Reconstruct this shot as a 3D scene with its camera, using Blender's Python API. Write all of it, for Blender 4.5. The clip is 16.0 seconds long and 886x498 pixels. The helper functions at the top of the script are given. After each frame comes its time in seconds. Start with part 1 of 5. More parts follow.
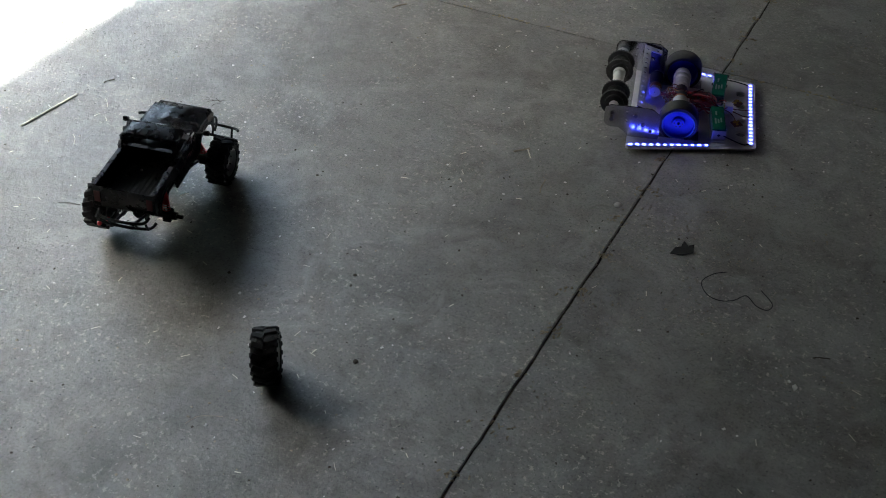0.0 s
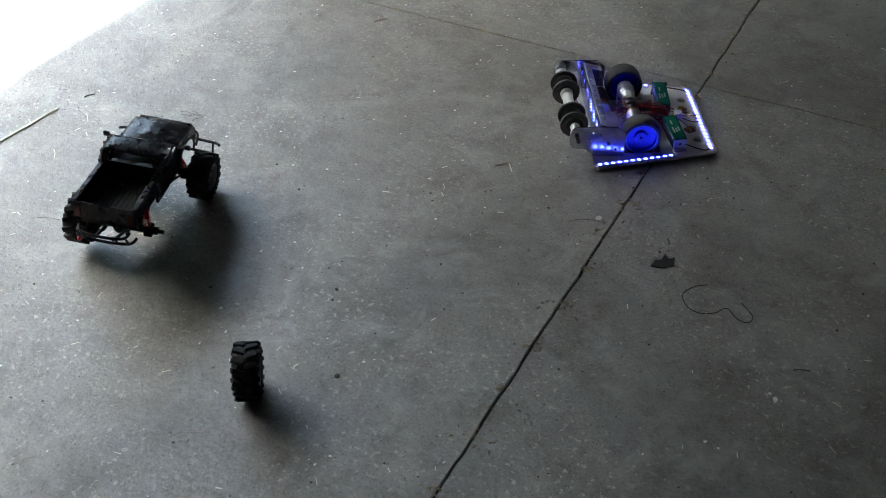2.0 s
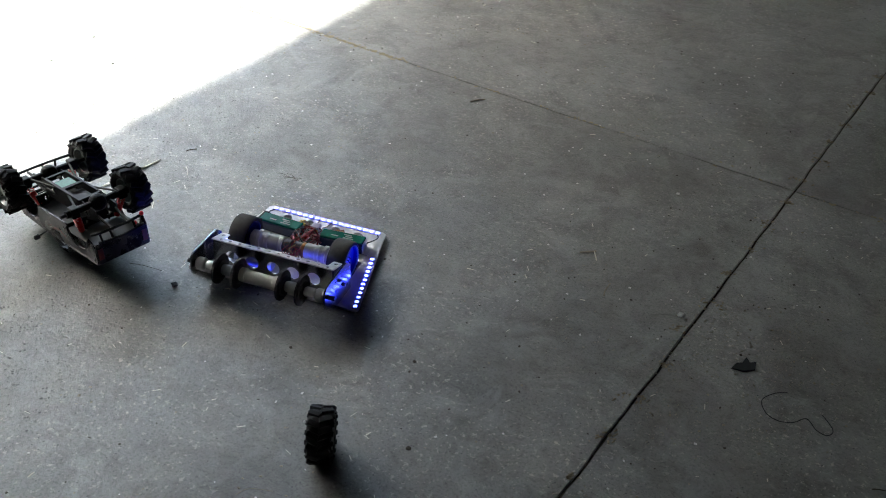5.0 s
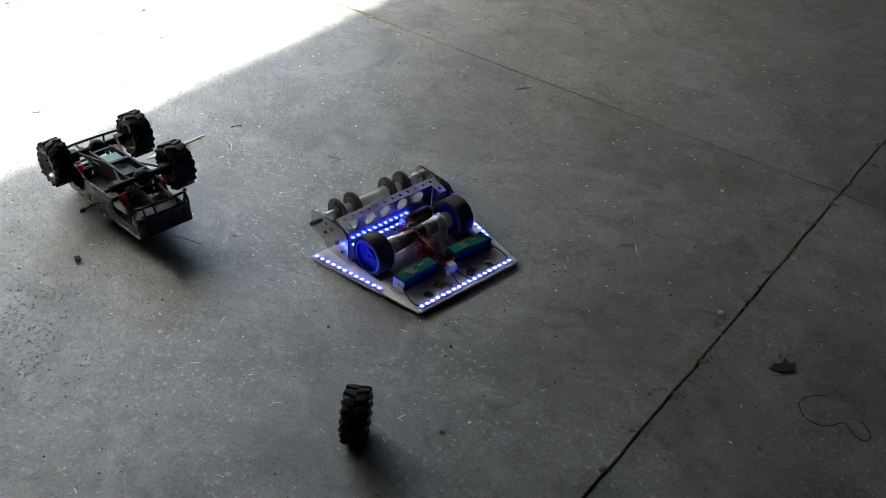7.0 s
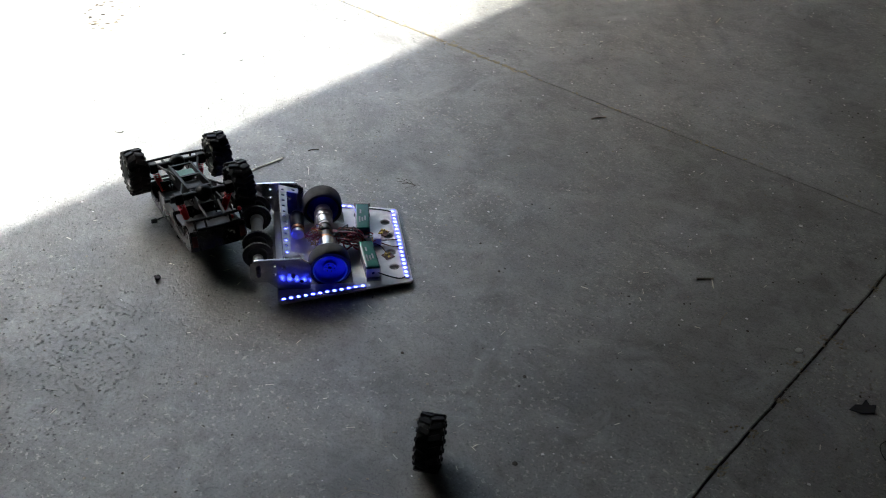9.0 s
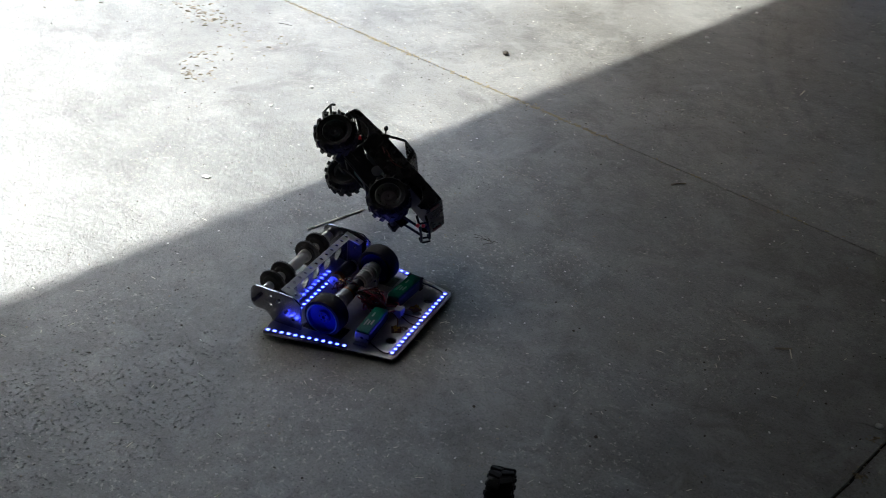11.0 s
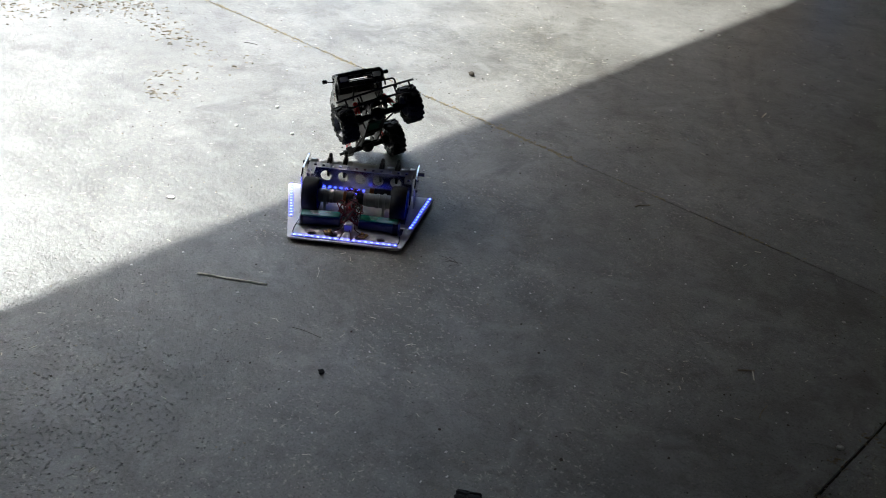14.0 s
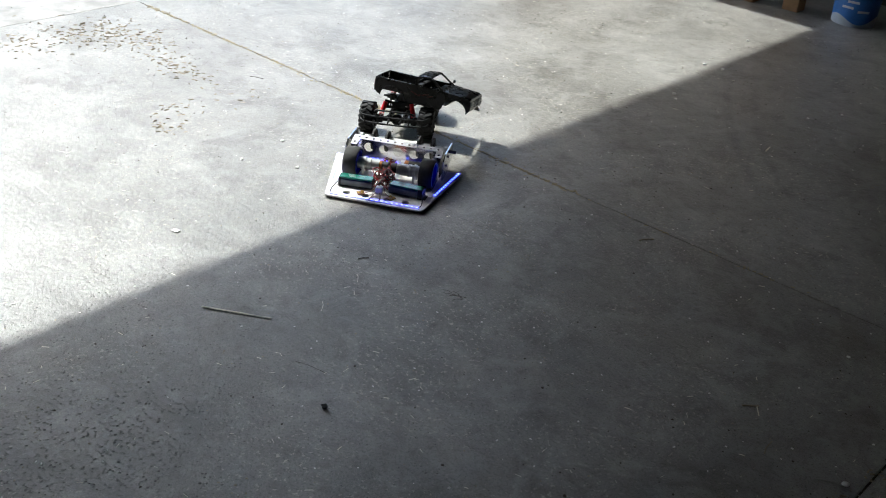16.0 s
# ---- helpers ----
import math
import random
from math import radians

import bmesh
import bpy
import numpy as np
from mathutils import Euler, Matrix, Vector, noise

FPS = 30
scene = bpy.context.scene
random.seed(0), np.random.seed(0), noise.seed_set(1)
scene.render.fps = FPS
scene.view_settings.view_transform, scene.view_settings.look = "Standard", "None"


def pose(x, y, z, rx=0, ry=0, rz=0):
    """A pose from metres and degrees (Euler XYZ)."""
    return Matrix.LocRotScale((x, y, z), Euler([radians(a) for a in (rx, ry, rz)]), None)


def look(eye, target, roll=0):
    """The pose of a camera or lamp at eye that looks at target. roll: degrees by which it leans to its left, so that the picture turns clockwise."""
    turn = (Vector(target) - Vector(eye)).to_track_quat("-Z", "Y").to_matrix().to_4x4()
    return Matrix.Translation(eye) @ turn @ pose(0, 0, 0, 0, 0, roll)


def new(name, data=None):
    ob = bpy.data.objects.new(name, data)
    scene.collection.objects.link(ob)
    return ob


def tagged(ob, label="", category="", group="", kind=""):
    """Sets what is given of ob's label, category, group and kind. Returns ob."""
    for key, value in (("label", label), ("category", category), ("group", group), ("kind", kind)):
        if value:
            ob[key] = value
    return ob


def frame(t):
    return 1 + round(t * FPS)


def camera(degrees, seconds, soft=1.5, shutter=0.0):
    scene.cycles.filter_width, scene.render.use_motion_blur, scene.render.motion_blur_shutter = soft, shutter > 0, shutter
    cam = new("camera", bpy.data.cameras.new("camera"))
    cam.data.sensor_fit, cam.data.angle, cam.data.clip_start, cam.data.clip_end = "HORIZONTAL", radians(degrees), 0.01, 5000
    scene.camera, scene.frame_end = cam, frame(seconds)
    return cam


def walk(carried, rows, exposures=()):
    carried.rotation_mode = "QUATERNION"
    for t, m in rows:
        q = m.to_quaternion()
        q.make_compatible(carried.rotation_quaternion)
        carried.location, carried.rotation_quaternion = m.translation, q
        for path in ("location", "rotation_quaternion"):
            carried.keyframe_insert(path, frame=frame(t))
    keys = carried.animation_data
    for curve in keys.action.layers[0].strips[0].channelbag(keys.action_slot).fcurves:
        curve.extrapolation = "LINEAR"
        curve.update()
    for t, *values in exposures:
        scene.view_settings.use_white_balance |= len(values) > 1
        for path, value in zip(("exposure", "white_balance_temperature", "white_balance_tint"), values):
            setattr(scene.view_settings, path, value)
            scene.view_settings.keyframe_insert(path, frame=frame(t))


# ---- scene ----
cam = camera(44.0, 16.0, soft=1.0)
PATH = [
    (0, (0.561, -2.728, 1.549), (-0.16, -1.36, 0.281), 0.4),
    (0.5, (0.558, -2.722, 1.553), (-0.15, -1.348, 0.285), 0.5),
    (1, (0.56, -2.728, 1.552), (-0.153, -1.342, 0.299), 1.4),
    (1.5, (0.564, -2.728, 1.551), (-0.146, -1.339, 0.3), 0.8),
    (2, (0.564, -2.727, 1.551), (-0.137, -1.331, 0.302), 0.9),
    (2.5, (0.561, -2.733, 1.546), (-0.143, -1.342, 0.293), 1.1),
    (3, (0.544, -2.713, 1.573), (-0.169, -1.308, 0.342), 2.3),
    (3.3, (0.556, -2.726, 1.547), (-0.225, -1.285, 0.4), 2.0),
    (3.5, (0.539, -2.744, 1.556), (-0.257, -1.31, 0.412), 2.5),
    (3.7, (0.554, -2.74, 1.548), (-0.264, -1.316, 0.406), 2.6),
    (4, (0.543, -2.746, 1.553), (-0.277, -1.316, 0.42), 2.8),
    (6.3, (0.532, -2.76, 1.569), (-0.359, -1.394, 0.411), 4.1),
    (6.5, (0.527, -2.762, 1.559), (-0.352, -1.389, 0.4), 4.5),
    (7, (0.522, -2.767, 1.559), (-0.369, -1.406, 0.396), 4.8),
    (7.5, (0.522, -2.766, 1.567), (-0.375, -1.403, 0.41), 5.3),
    (8, (0.525, -2.774, 1.56), (-0.374, -1.406, 0.41), 5.4),
    (8.5, (0.508, -2.78, 1.564), (-0.395, -1.425, 0.404), 5.0),
    (9, (0.488, -2.785, 1.569), (-0.504, -1.473, 0.432), 4.1),
    (9.2, (0.482, -2.806, 1.533), (-0.576, -1.537, 0.407), 2.8),
    (11.3, (0.5, -2.818, 1.569), (-0.635, -1.542, 0.527), 4.3),
    (11.5, (0.507, -2.8, 1.598), (-0.6, -1.507, 0.548), 4.3),
    (11.8, (0.462, -2.805, 1.558), (-0.588, -1.466, 0.507), 5.3),
    (12, (0.486, -2.813, 1.58), (-0.568, -1.481, 0.525), 5.4),
    (12.5, (0.487, -2.814, 1.575), (-0.585, -1.477, 0.544), 5.9),
    (13, (0.489, -2.813, 1.574), (-0.594, -1.485, 0.542), 5.5),
    (13.5, (0.486, -2.815, 1.574), (-0.599, -1.49, 0.542), 5.4),
    (14, (0.488, -2.816, 1.571), (-0.611, -1.49, 0.555), 5.4),
    (14.5, (0.486, -2.819, 1.573), (-0.621, -1.501, 0.554), 5.7),
    (15, (0.485, -2.818, 1.573), (-0.636, -1.503, 0.566), 5.6),
    (15.5, (0.485, -2.817, 1.577), (-0.645, -1.491, 0.595), 5.4),
    (16, (0.491, -2.812, 1.582), (-0.638, -1.475, 0.613), 5.2),
]
walk(cam, [(t, look(eye, target, roll)) for t, eye, target, roll in PATH],
     exposures=[(t, e, k, 1 if t < 9 else 4) for t, e, k in ((0, 3.64, 6380), (1.0, 4.02, 6380), (2.0, 4.06, 6340), (3.0, 4.20, 6340), (4.0, 3.90, 6290), (7.0, 3.26, 6290), (9.0, 2.91, 6200), (11.5, 1.98, 6080), (16.0, 1.96, 6080))])

# ---- light ----
SUN_ELEVATION = 47.0
world = bpy.data.worlds.new("sky")
scene.world = world
world.use_nodes = True
wn = world.node_tree.nodes
sky = wn.new("ShaderNodeTexSky")
sky.sky_type = "NISHITA"
sky.sun_disc = False
sky.sun_elevation = radians(SUN_ELEVATION)
sky.sun_rotation = radians(-90)
sky.air_density, sky.dust_density = 1.0, 2.2
world.node_tree.links.new(sky.outputs[0], wn["Background"].inputs[0])
wn["Background"].inputs[1].default_value = 0.15
sun_data = bpy.data.lights.new("sun", "SUN")
sun_data.energy, sun_data.angle, sun_data.color = 2.1, radians(0.9), (1.0, 0.985, 0.94)
sun = new("sun", sun_data)
sun.matrix_world = Matrix.Translation((-6, 0, 6)) @ Vector((-math.cos(radians(SUN_ELEVATION)), 0, math.sin(radians(SUN_ELEVATION)))).to_track_quat("Z", "Y").to_matrix().to_4x4()


# ---- materials ----
def material(name, colour, rough=0.5, metal=0.0, vary=0.0, scale=20.0, bump=0.0, bump_scale=60.0, second=None, spec=0.5, coat=0.0, per_object=0.0, rough_vary=0.0):
    m = bpy.data.materials.new(name)
    m.use_nodes = True
    nt = m.node_tree
    b = nt.nodes["Principled BSDF"]
    b.inputs["Base Color"].default_value = (*colour, 1)
    b.inputs["Roughness"].default_value = rough
    b.inputs["Metallic"].default_value = metal
    b.inputs["Specular IOR Level"].default_value = spec
    b.inputs["Coat Weight"].default_value = coat
    co = nt.nodes.new("ShaderNodeTexCoord")
    if vary or second or rough_vary:
        n = nt.nodes.new("ShaderNodeTexNoise")
        n.inputs["Scale"].default_value, n.inputs["Detail"].default_value, n.inputs["Roughness"].default_value = scale, 8, 0.65
        nt.links.new(co.outputs["Object"], n.inputs["Vector"])
        r = nt.nodes.new("ShaderNodeValToRGB")
        r.color_ramp.elements[0].position, r.color_ramp.elements[1].position = 0.35, 0.68
        low = second or tuple(c * (1 - vary) for c in colour)
        r.color_ramp.elements[0].color, r.color_ramp.elements[1].color = (*low, 1), (*colour, 1)
        nt.links.new(n.outputs["Fac"], r.inputs["Fac"])
        nt.links.new(r.outputs["Color"], b.inputs["Base Color"])
        if rough_vary:
            mr = nt.nodes.new("ShaderNodeMapRange")
            mr.inputs["To Min"].default_value, mr.inputs["To Max"].default_value = rough - rough_vary, rough + rough_vary
            nt.links.new(n.outputs["Fac"], mr.inputs["Value"])
            nt.links.new(mr.outputs["Result"], b.inputs["Roughness"])
        if per_object:
            oi = nt.nodes.new("ShaderNodeObjectInfo")
            hs = nt.nodes.new("ShaderNodeHueSaturation")
            mp = nt.nodes.new("ShaderNodeMapRange")
            mp.inputs["To Min"].default_value, mp.inputs["To Max"].default_value = 1 - per_object, 1 + per_object
            nt.links.new(oi.outputs["Random"], mp.inputs["Value"])
            nt.links.new(mp.outputs["Result"], hs.inputs["Value"])
            nt.links.new(r.outputs["Color"], hs.inputs["Color"])
            nt.links.new(hs.outputs["Color"], b.inputs["Base Color"])
    if bump:
        n2 = nt.nodes.new("ShaderNodeTexNoise")
        n2.inputs["Scale"].default_value, n2.inputs["Detail"].default_value = bump_scale, 6
        nt.links.new(co.outputs["Object"], n2.inputs["Vector"])
        bp = nt.nodes.new("ShaderNodeBump")
        bp.inputs["Strength"].default_value, bp.inputs["Distance"].default_value = bump, 0.002
        nt.links.new(n2.outputs["Fac"], bp.inputs["Height"])
        nt.links.new(bp.outputs["Normal"], b.inputs["Normal"])
    return m


def glow(name, colour, strength):
    m = bpy.data.materials.new(name)
    m.use_nodes = True
    b = m.node_tree.nodes["Principled BSDF"]
    b.inputs["Base Color"].default_value = (0.8, 0.8, 0.8, 1)
    b.inputs["Emission Color"].default_value = (*colour, 1)
    b.inputs["Emission Strength"].default_value = strength
    return m


def concrete_material():
    m = bpy.data.materials.new("worn_concrete")
    m.use_nodes = True
    nt = m.node_tree
    L, N = nt.links.new, nt.nodes.new
    b = nt.nodes["Principled BSDF"]
    geo = N("ShaderNodeNewGeometry")
    pos = geo.outputs["Position"]

    def noise_tex(scale, detail=8, rough=0.6, stretch=None, dist=0.0):
        n = N("ShaderNodeTexNoise")
        n.inputs["Scale"].default_value, n.inputs["Detail"].default_value, n.inputs["Roughness"].default_value = scale, detail, rough
        n.inputs["Distortion"].default_value = dist
        if stretch:
            mp = N("ShaderNodeMapping")
            mp.inputs["Scale"].default_value = stretch
            L(pos, mp.inputs["Vector"])
            L(mp.outputs["Vector"], n.inputs["Vector"])
        else:
            L(pos, n.inputs["Vector"])
        return n.outputs["Fac"]

    def ramp(fac, stops):
        r = N("ShaderNodeValToRGB")
        while len(r.color_ramp.elements) < len(stops):
            r.color_ramp.elements.new(0.5)
        for e, (p, c) in zip(r.color_ramp.elements, stops):
            e.position, e.color = p, (*c, 1)
        L(fac, r.inputs["Fac"])
        return r.outputs["Color"]

    def mix(kind, fac, a, c):
        x = N("ShaderNodeMix")
        x.data_type, x.blend_type = "RGBA", kind
        if isinstance(fac, float):
            x.inputs["Factor"].default_value = fac
        else:
            L(fac, x.inputs["Factor"])
        L(a, x.inputs["A"])
        L(c, x.inputs["B"])
        return x.outputs["Result"]

    base = ramp(noise_tex(1.3, 5, 0.55), [(0.3, (0.222, 0.210, 0.187)), (0.5, (0.294, 0.281, 0.253)), (0.7, (0.374, 0.361, 0.330))])
    mottle = ramp(noise_tex(14, 8, 0.72), [(0.3, (0.66, 0.65, 0.63)), (0.5, (0.96, 0.96, 0.96)), (0.66, (1.0, 1.0, 0.98))])
    base = mix("MULTIPLY", 0.8, base, mottle)
    sweep = ramp(noise_tex(5, 5, 0.5, (0.35, 1.6, 1)), [(0.35, (0.8, 0.78, 0.76)), (0.6, (1, 1, 1))])
    base = mix("MULTIPLY", 0.4, base, sweep)
    fine = ramp(noise_tex(160, 4, 0.7), [(0.36, (0.38, 0.37, 0.36)), (0.5, (1, 1, 1)), (0.72, (1, 1, 1))])
    base = mix("MULTIPLY", 0.7, base, fine)
    cloud = ramp(noise_tex(4.5, 9, 0.7, dist=0.5), [(0.32, (0.52, 0.50, 0.47)), (0.52, (1, 1, 1)), (0.7, (1, 1, 1))])
    base = mix("MULTIPLY", 0.9, base, cloud)
    clump = ramp(noise_tex(26, 6, 0.7, dist=0.8), [(0.34, (0.6, 0.58, 0.56)), (0.48, (1, 1, 1))])
    base = mix("MULTIPLY", 0.6, base, clump)
    haze = ramp(noise_tex(6.5, 9, 0.72, dist=1.0), [(0.5, (0, 0, 0)), (0.68, (0.38, 0.38, 0.38))])
    chalk = N("ShaderNodeRGB")
    chalk.outputs[0].default_value = (0.49, 0.475, 0.45, 1)
    base = mix("MIX", haze, base, chalk.outputs[0])
    # pale dust and sawdust in patches
    patch = ramp(noise_tex(2.6, 3, 0.5), [(0.4, (0.1, 0.1, 0.1)), (0.62, (1, 1, 1))])
    grit = ramp(noise_tex(75, 3, 0.75), [(0.58, (0, 0, 0)), (0.64, (1, 1, 1))])
    dust = mix("MULTIPLY", 1.0, patch, grit)
    pale = N("ShaderNodeRGB")
    pale.outputs[0].default_value = (0.56, 0.51, 0.43, 1)
    base = mix("MIX", dust, base, pale.outputs[0])
    # dark pits
    vor = N("ShaderNodeTexVoronoi")
    vor.inputs["Scale"].default_value = 46
    L(pos, vor.inputs["Vector"])
    pits = ramp(vor.outputs["Distance"], [(0.06, (1, 1, 1)), (0.10, (0, 0, 0))])
    dark = N("ShaderNodeRGB")
    dark.outputs[0].default_value = (0.06, 0.055, 0.05, 1)
    base = mix("MIX", pits, base, dark.outputs[0])
    # scaled, pitted patches by the door
    def patch_at(x, y, radius):
        vm = N("ShaderNodeVectorMath")
        vm.operation = "DISTANCE"
        vm.inputs[1].default_value = (x + 0.275, y + 0.275, 0.275)
        wob = N("ShaderNodeVectorMath")
        wob.operation = "ADD"
        nv = N("ShaderNodeTexNoise")
        nv.inputs["Scale"].default_value = 5.0
        L(pos, nv.inputs["Vector"])
        sc = N("ShaderNodeVectorMath")
        sc.operation = "SCALE"
        sc.inputs["Scale"].default_value = 0.55
        L(nv.outputs["Color"], sc.inputs[0])
        L(pos, wob.inputs[0])
        L(sc.outputs[0], wob.inputs[1])
        L(wob.outputs[0], vm.inputs[0])
        return ramp(vm.outputs["Value"], [(radius * 0.55, (1, 1, 1)), (radius, (0, 0, 0))])

    area = mix("ADD", 1.0, patch_at(-1.55, -1.74, 0.66), patch_at(-1.50, -0.78, 0.42))
    area = mix("ADD", 1.0, area, patch_at(-1.25, -1.95, 0.40))
    flakes = ramp(noise_tex(88, 4, 0.6), [(0.56, (0, 0, 0)), (0.66, (0.5, 0.5, 0.5))])
    some = ramp(noise_tex(11, 4, 0.6), [(0.42, (0.15, 0.15, 0.15)), (0.56, (1, 1, 1))])
    flakes = mix("MULTIPLY", 1.0, mix("MULTIPLY", 1.0, flakes, some), area)
    # spalled holes a centimetre across, crowded in the same patches
    cell = N("ShaderNodeTexVoronoi")
    cell.inputs["Scale"].default_value = 72
    L(pos, cell.inputs["Vector"])
    spall = ramp(cell.outputs["Distance"], [(0.15, (1, 1, 1)), (0.25, (0, 0, 0))])
    often = ramp(noise_tex(19, 4, 0.65), [(0.48, (0, 0, 0)), (0.55, (1, 1, 1))])
    spall = mix("MULTIPLY", 1.0, mix("MULTIPLY", 1.0, spall, often), area)
    flakes = mix("LIGHTEN", 1.0, flakes, spall)
    brown = N("ShaderNodeRGB")
    brown.outputs[0].default_value = (0.085, 0.076, 0.066, 1)
    damp = ramp(noise_tex(8, 7, 0.7, dist=0.6), [(0.42, (0, 0, 0)), (0.60, (0.38, 0.38, 0.38))])
    grime = N("ShaderNodeRGB")
    grime.outputs[0].default_value = (0.125, 0.112, 0.098, 1)
    base = mix("MIX", mix("MULTIPLY", 1.0, damp, area), base, grime.outputs[0])
    base = mix("MIX", flakes, base, brown.outputs[0])
    # faint curved tyre scuffs
    for cx, cy, rad in ((1.35, 2.80, 3.213), (1.41, 2.82, 3.163)):
        sw = N("ShaderNodeVectorMath")
        sw.operation = "DISTANCE"
        sw.inputs[1].default_value = (cx, cy, 0)
        L(pos, sw.inputs[0])
        off = N("ShaderNodeMath")
        off.operation = "SUBTRACT"
        off.inputs[1].default_value = rad
        L(sw.outputs["Value"], off.inputs[0])
        ab = N("ShaderNodeMath")
        ab.operation = "ABSOLUTE"
        L(off.outputs[0], ab.inputs[0])
        band = ramp(ab.outputs[0], [(0.006, (1, 1, 1)), (0.03, (0, 0, 0))])
        here = N("ShaderNodeVectorMath")
        here.operation = "DISTANCE"
        here.inputs[1].default_value = (-1.25, 1.0, 0)
        L(pos, here.inputs[0])
        near = ramp(here.outputs["Value"], [(0.45, (0.5, 0.5, 0.5)), (0.8, (0, 0, 0))])
        worn = ramp(noise_tex(14, 5, 0.7), [(0.38, (0, 0, 0)), (0.6, (1, 1, 1))])
        base = mix("MIX", mix("MULTIPLY", 1.0, mix("MULTIPLY", 1.0, band, near), worn), base, dark.outputs[0])
    L(base, b.inputs["Base Color"])
    rr = N("ShaderNodeMapRange")
    rr.inputs["To Min"].default_value, rr.inputs["To Max"].default_value = 0.28, 0.34
    L(noise_tex(3.2, 4, 0.55), rr.inputs["Value"])
    dull = N("ShaderNodeMath")
    dull.operation = "MULTIPLY_ADD"
    dull.inputs[1].default_value = 0.22
    L(flakes, dull.inputs[0])
    L(rr.outputs["Result"], dull.inputs[2])
    L(dull.outputs[0], b.inputs["Roughness"])
    b.inputs["Specular IOR Level"].default_value = 1.0
    bp0 = N("ShaderNodeBump")
    bp0.inputs["Strength"].default_value, bp0.inputs["Distance"].default_value = 0.5, 0.006
    L(noise_tex(13, 5, 0.6), bp0.inputs["Height"])
    bp = N("ShaderNodeBump")
    bp.inputs["Strength"].default_value, bp.inputs["Distance"].default_value = 0.7, 0.004
    L(noise_tex(70, 8, 0.75), bp.inputs["Height"])
    L(bp0.outputs["Normal"], bp.inputs["Normal"])
    sunk = N("ShaderNodeBump")
    sunk.invert = True
    sunk.inputs["Strength"].default_value, sunk.inputs["Distance"].default_value = 0.8, 0.003
    L(flakes, sunk.inputs["Height"])
    L(bp.outputs["Normal"], sunk.inputs["Normal"])
    L(sunk.outputs["Normal"], b.inputs["Normal"])
    return m


CONCRETE = concrete_material()
JOINT_DIRT = material("joint_dirt", (0.085, 0.065, 0.042), 0.95, scale=22, second=(0.02, 0.017, 0.014))
WALL_BOARD = material("wall_board", (0.035, 0.032, 0.03), 0.8, vary=0.25, scale=3, bump=0.2)
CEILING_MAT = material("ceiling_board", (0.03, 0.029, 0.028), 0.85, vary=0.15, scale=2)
GRAVEL = material("gravel_yard", (0.36, 0.34, 0.31), 0.9, vary=0.4, scale=8, bump=0.4, bump_scale=40)
SKY_BLOCKER_MAT = material("blocker_dark_green", (0.05, 0.07, 0.03), 0.9, vary=0.5, scale=1.5)
LUMBER = material("raw_lumber", (0.40, 0.22, 0.09), 0.7, vary=0.35, scale=14, bump=0.2)
ALUMINIUM = material("brushed_aluminium", (0.76, 0.75, 0.73), 0.36, 0.45, vary=0.18, scale=40, bump=0.12, bump_scale=220, rough_vary=0.1)
PLATE_MAT = material("scuffed_plate", (0.90, 0.86, 0.83), 0.36, 0.1, vary=0.22, scale=18, bump=0.12, bump_scale=180, rough_vary=0.12)
MIRROR_ALU = material("polished_aluminium", (0.60, 0.60, 0.62), 0.2, 1.0, vary=0.2, scale=40, bump=0.05, bump_scale=160, rough_vary=0.07)
STEEL = material("turned_steel", (0.64, 0.63, 0.61), 0.32, 0.65, vary=0.2, scale=50, rough_vary=0.1)
DISC_STEEL = material("worn_disc_steel", (0.05, 0.046, 0.043), 0.6, 0.3, vary=0.5, scale=60, second=(0.10, 0.095, 0.09), rough_vary=0.15)
DARK_STEEL = material("dark_steel", (0.10, 0.095, 0.09), 0.45, 0.8, vary=0.4, scale=40, rough_vary=0.1)
NYLON = material("white_nylon", (0.66, 0.63, 0.57), 0.5, vary=0.2, scale=30)
FOAM_TYRE = material("grey_rubber", (0.055, 0.052, 0.048), 0.85, vary=0.45, scale=45, bump=0.25, bump_scale=260)
HUB_BLUE = material("blue_plastic_hub", (0.006, 0.020, 0.42), 0.35, vary=0.3, scale=30)
HUB_RIM = material("pale_hub_rim", (0.18, 0.33, 0.45), 0.45)
COPPER = material("copper_winding", (0.45, 0.19, 0.07), 0.4, 0.6, vary=0.4, scale=60)
BLACK_PLASTIC = material("black_plastic", (0.006, 0.006, 0.0065), 0.5, spec=0.2, vary=0.3, scale=40, bump=0.1)
BATTERY_GREEN = material("green_wrap", (0.010, 0.13, 0.085), 0.22, vary=0.35, scale=30, coat=0.1)
BATTERY_BLUE = material("dark_wrap", (0.02, 0.035, 0.06), 0.3, vary=0.3, scale=30, coat=0.4)
PRINT_GREY = material("grey_print", (0.16, 0.22, 0.19), 0.5)
CONNECTOR = material("lilac_connector", (0.62, 0.58, 0.70), 0.4, vary=0.15, scale=40)
GOLD = material("gold_terminal", (0.72, 0.47, 0.10), 0.35, 0.85, vary=0.5, scale=90)
WIRE_RED = material("red_wire", (0.22, 0.012, 0.016), 0.4)
WIRE_BLACK = material("black_wire", (0.02, 0.018, 0.02), 0.45)
WIRE_BROWN = material("brown_wire", (0.16, 0.07, 0.04), 0.45)
WIRE_YELLOW = material("yellow_wire", (0.45, 0.30, 0.08), 0.45)
LED_GLOW = glow("blue_led", (0.032, 0.044, 1.0), 6.8)
STRIP_MAT = material("led_strip_tape", (0.62, 0.63, 0.68), 0.45, vary=0.1, scale=50)
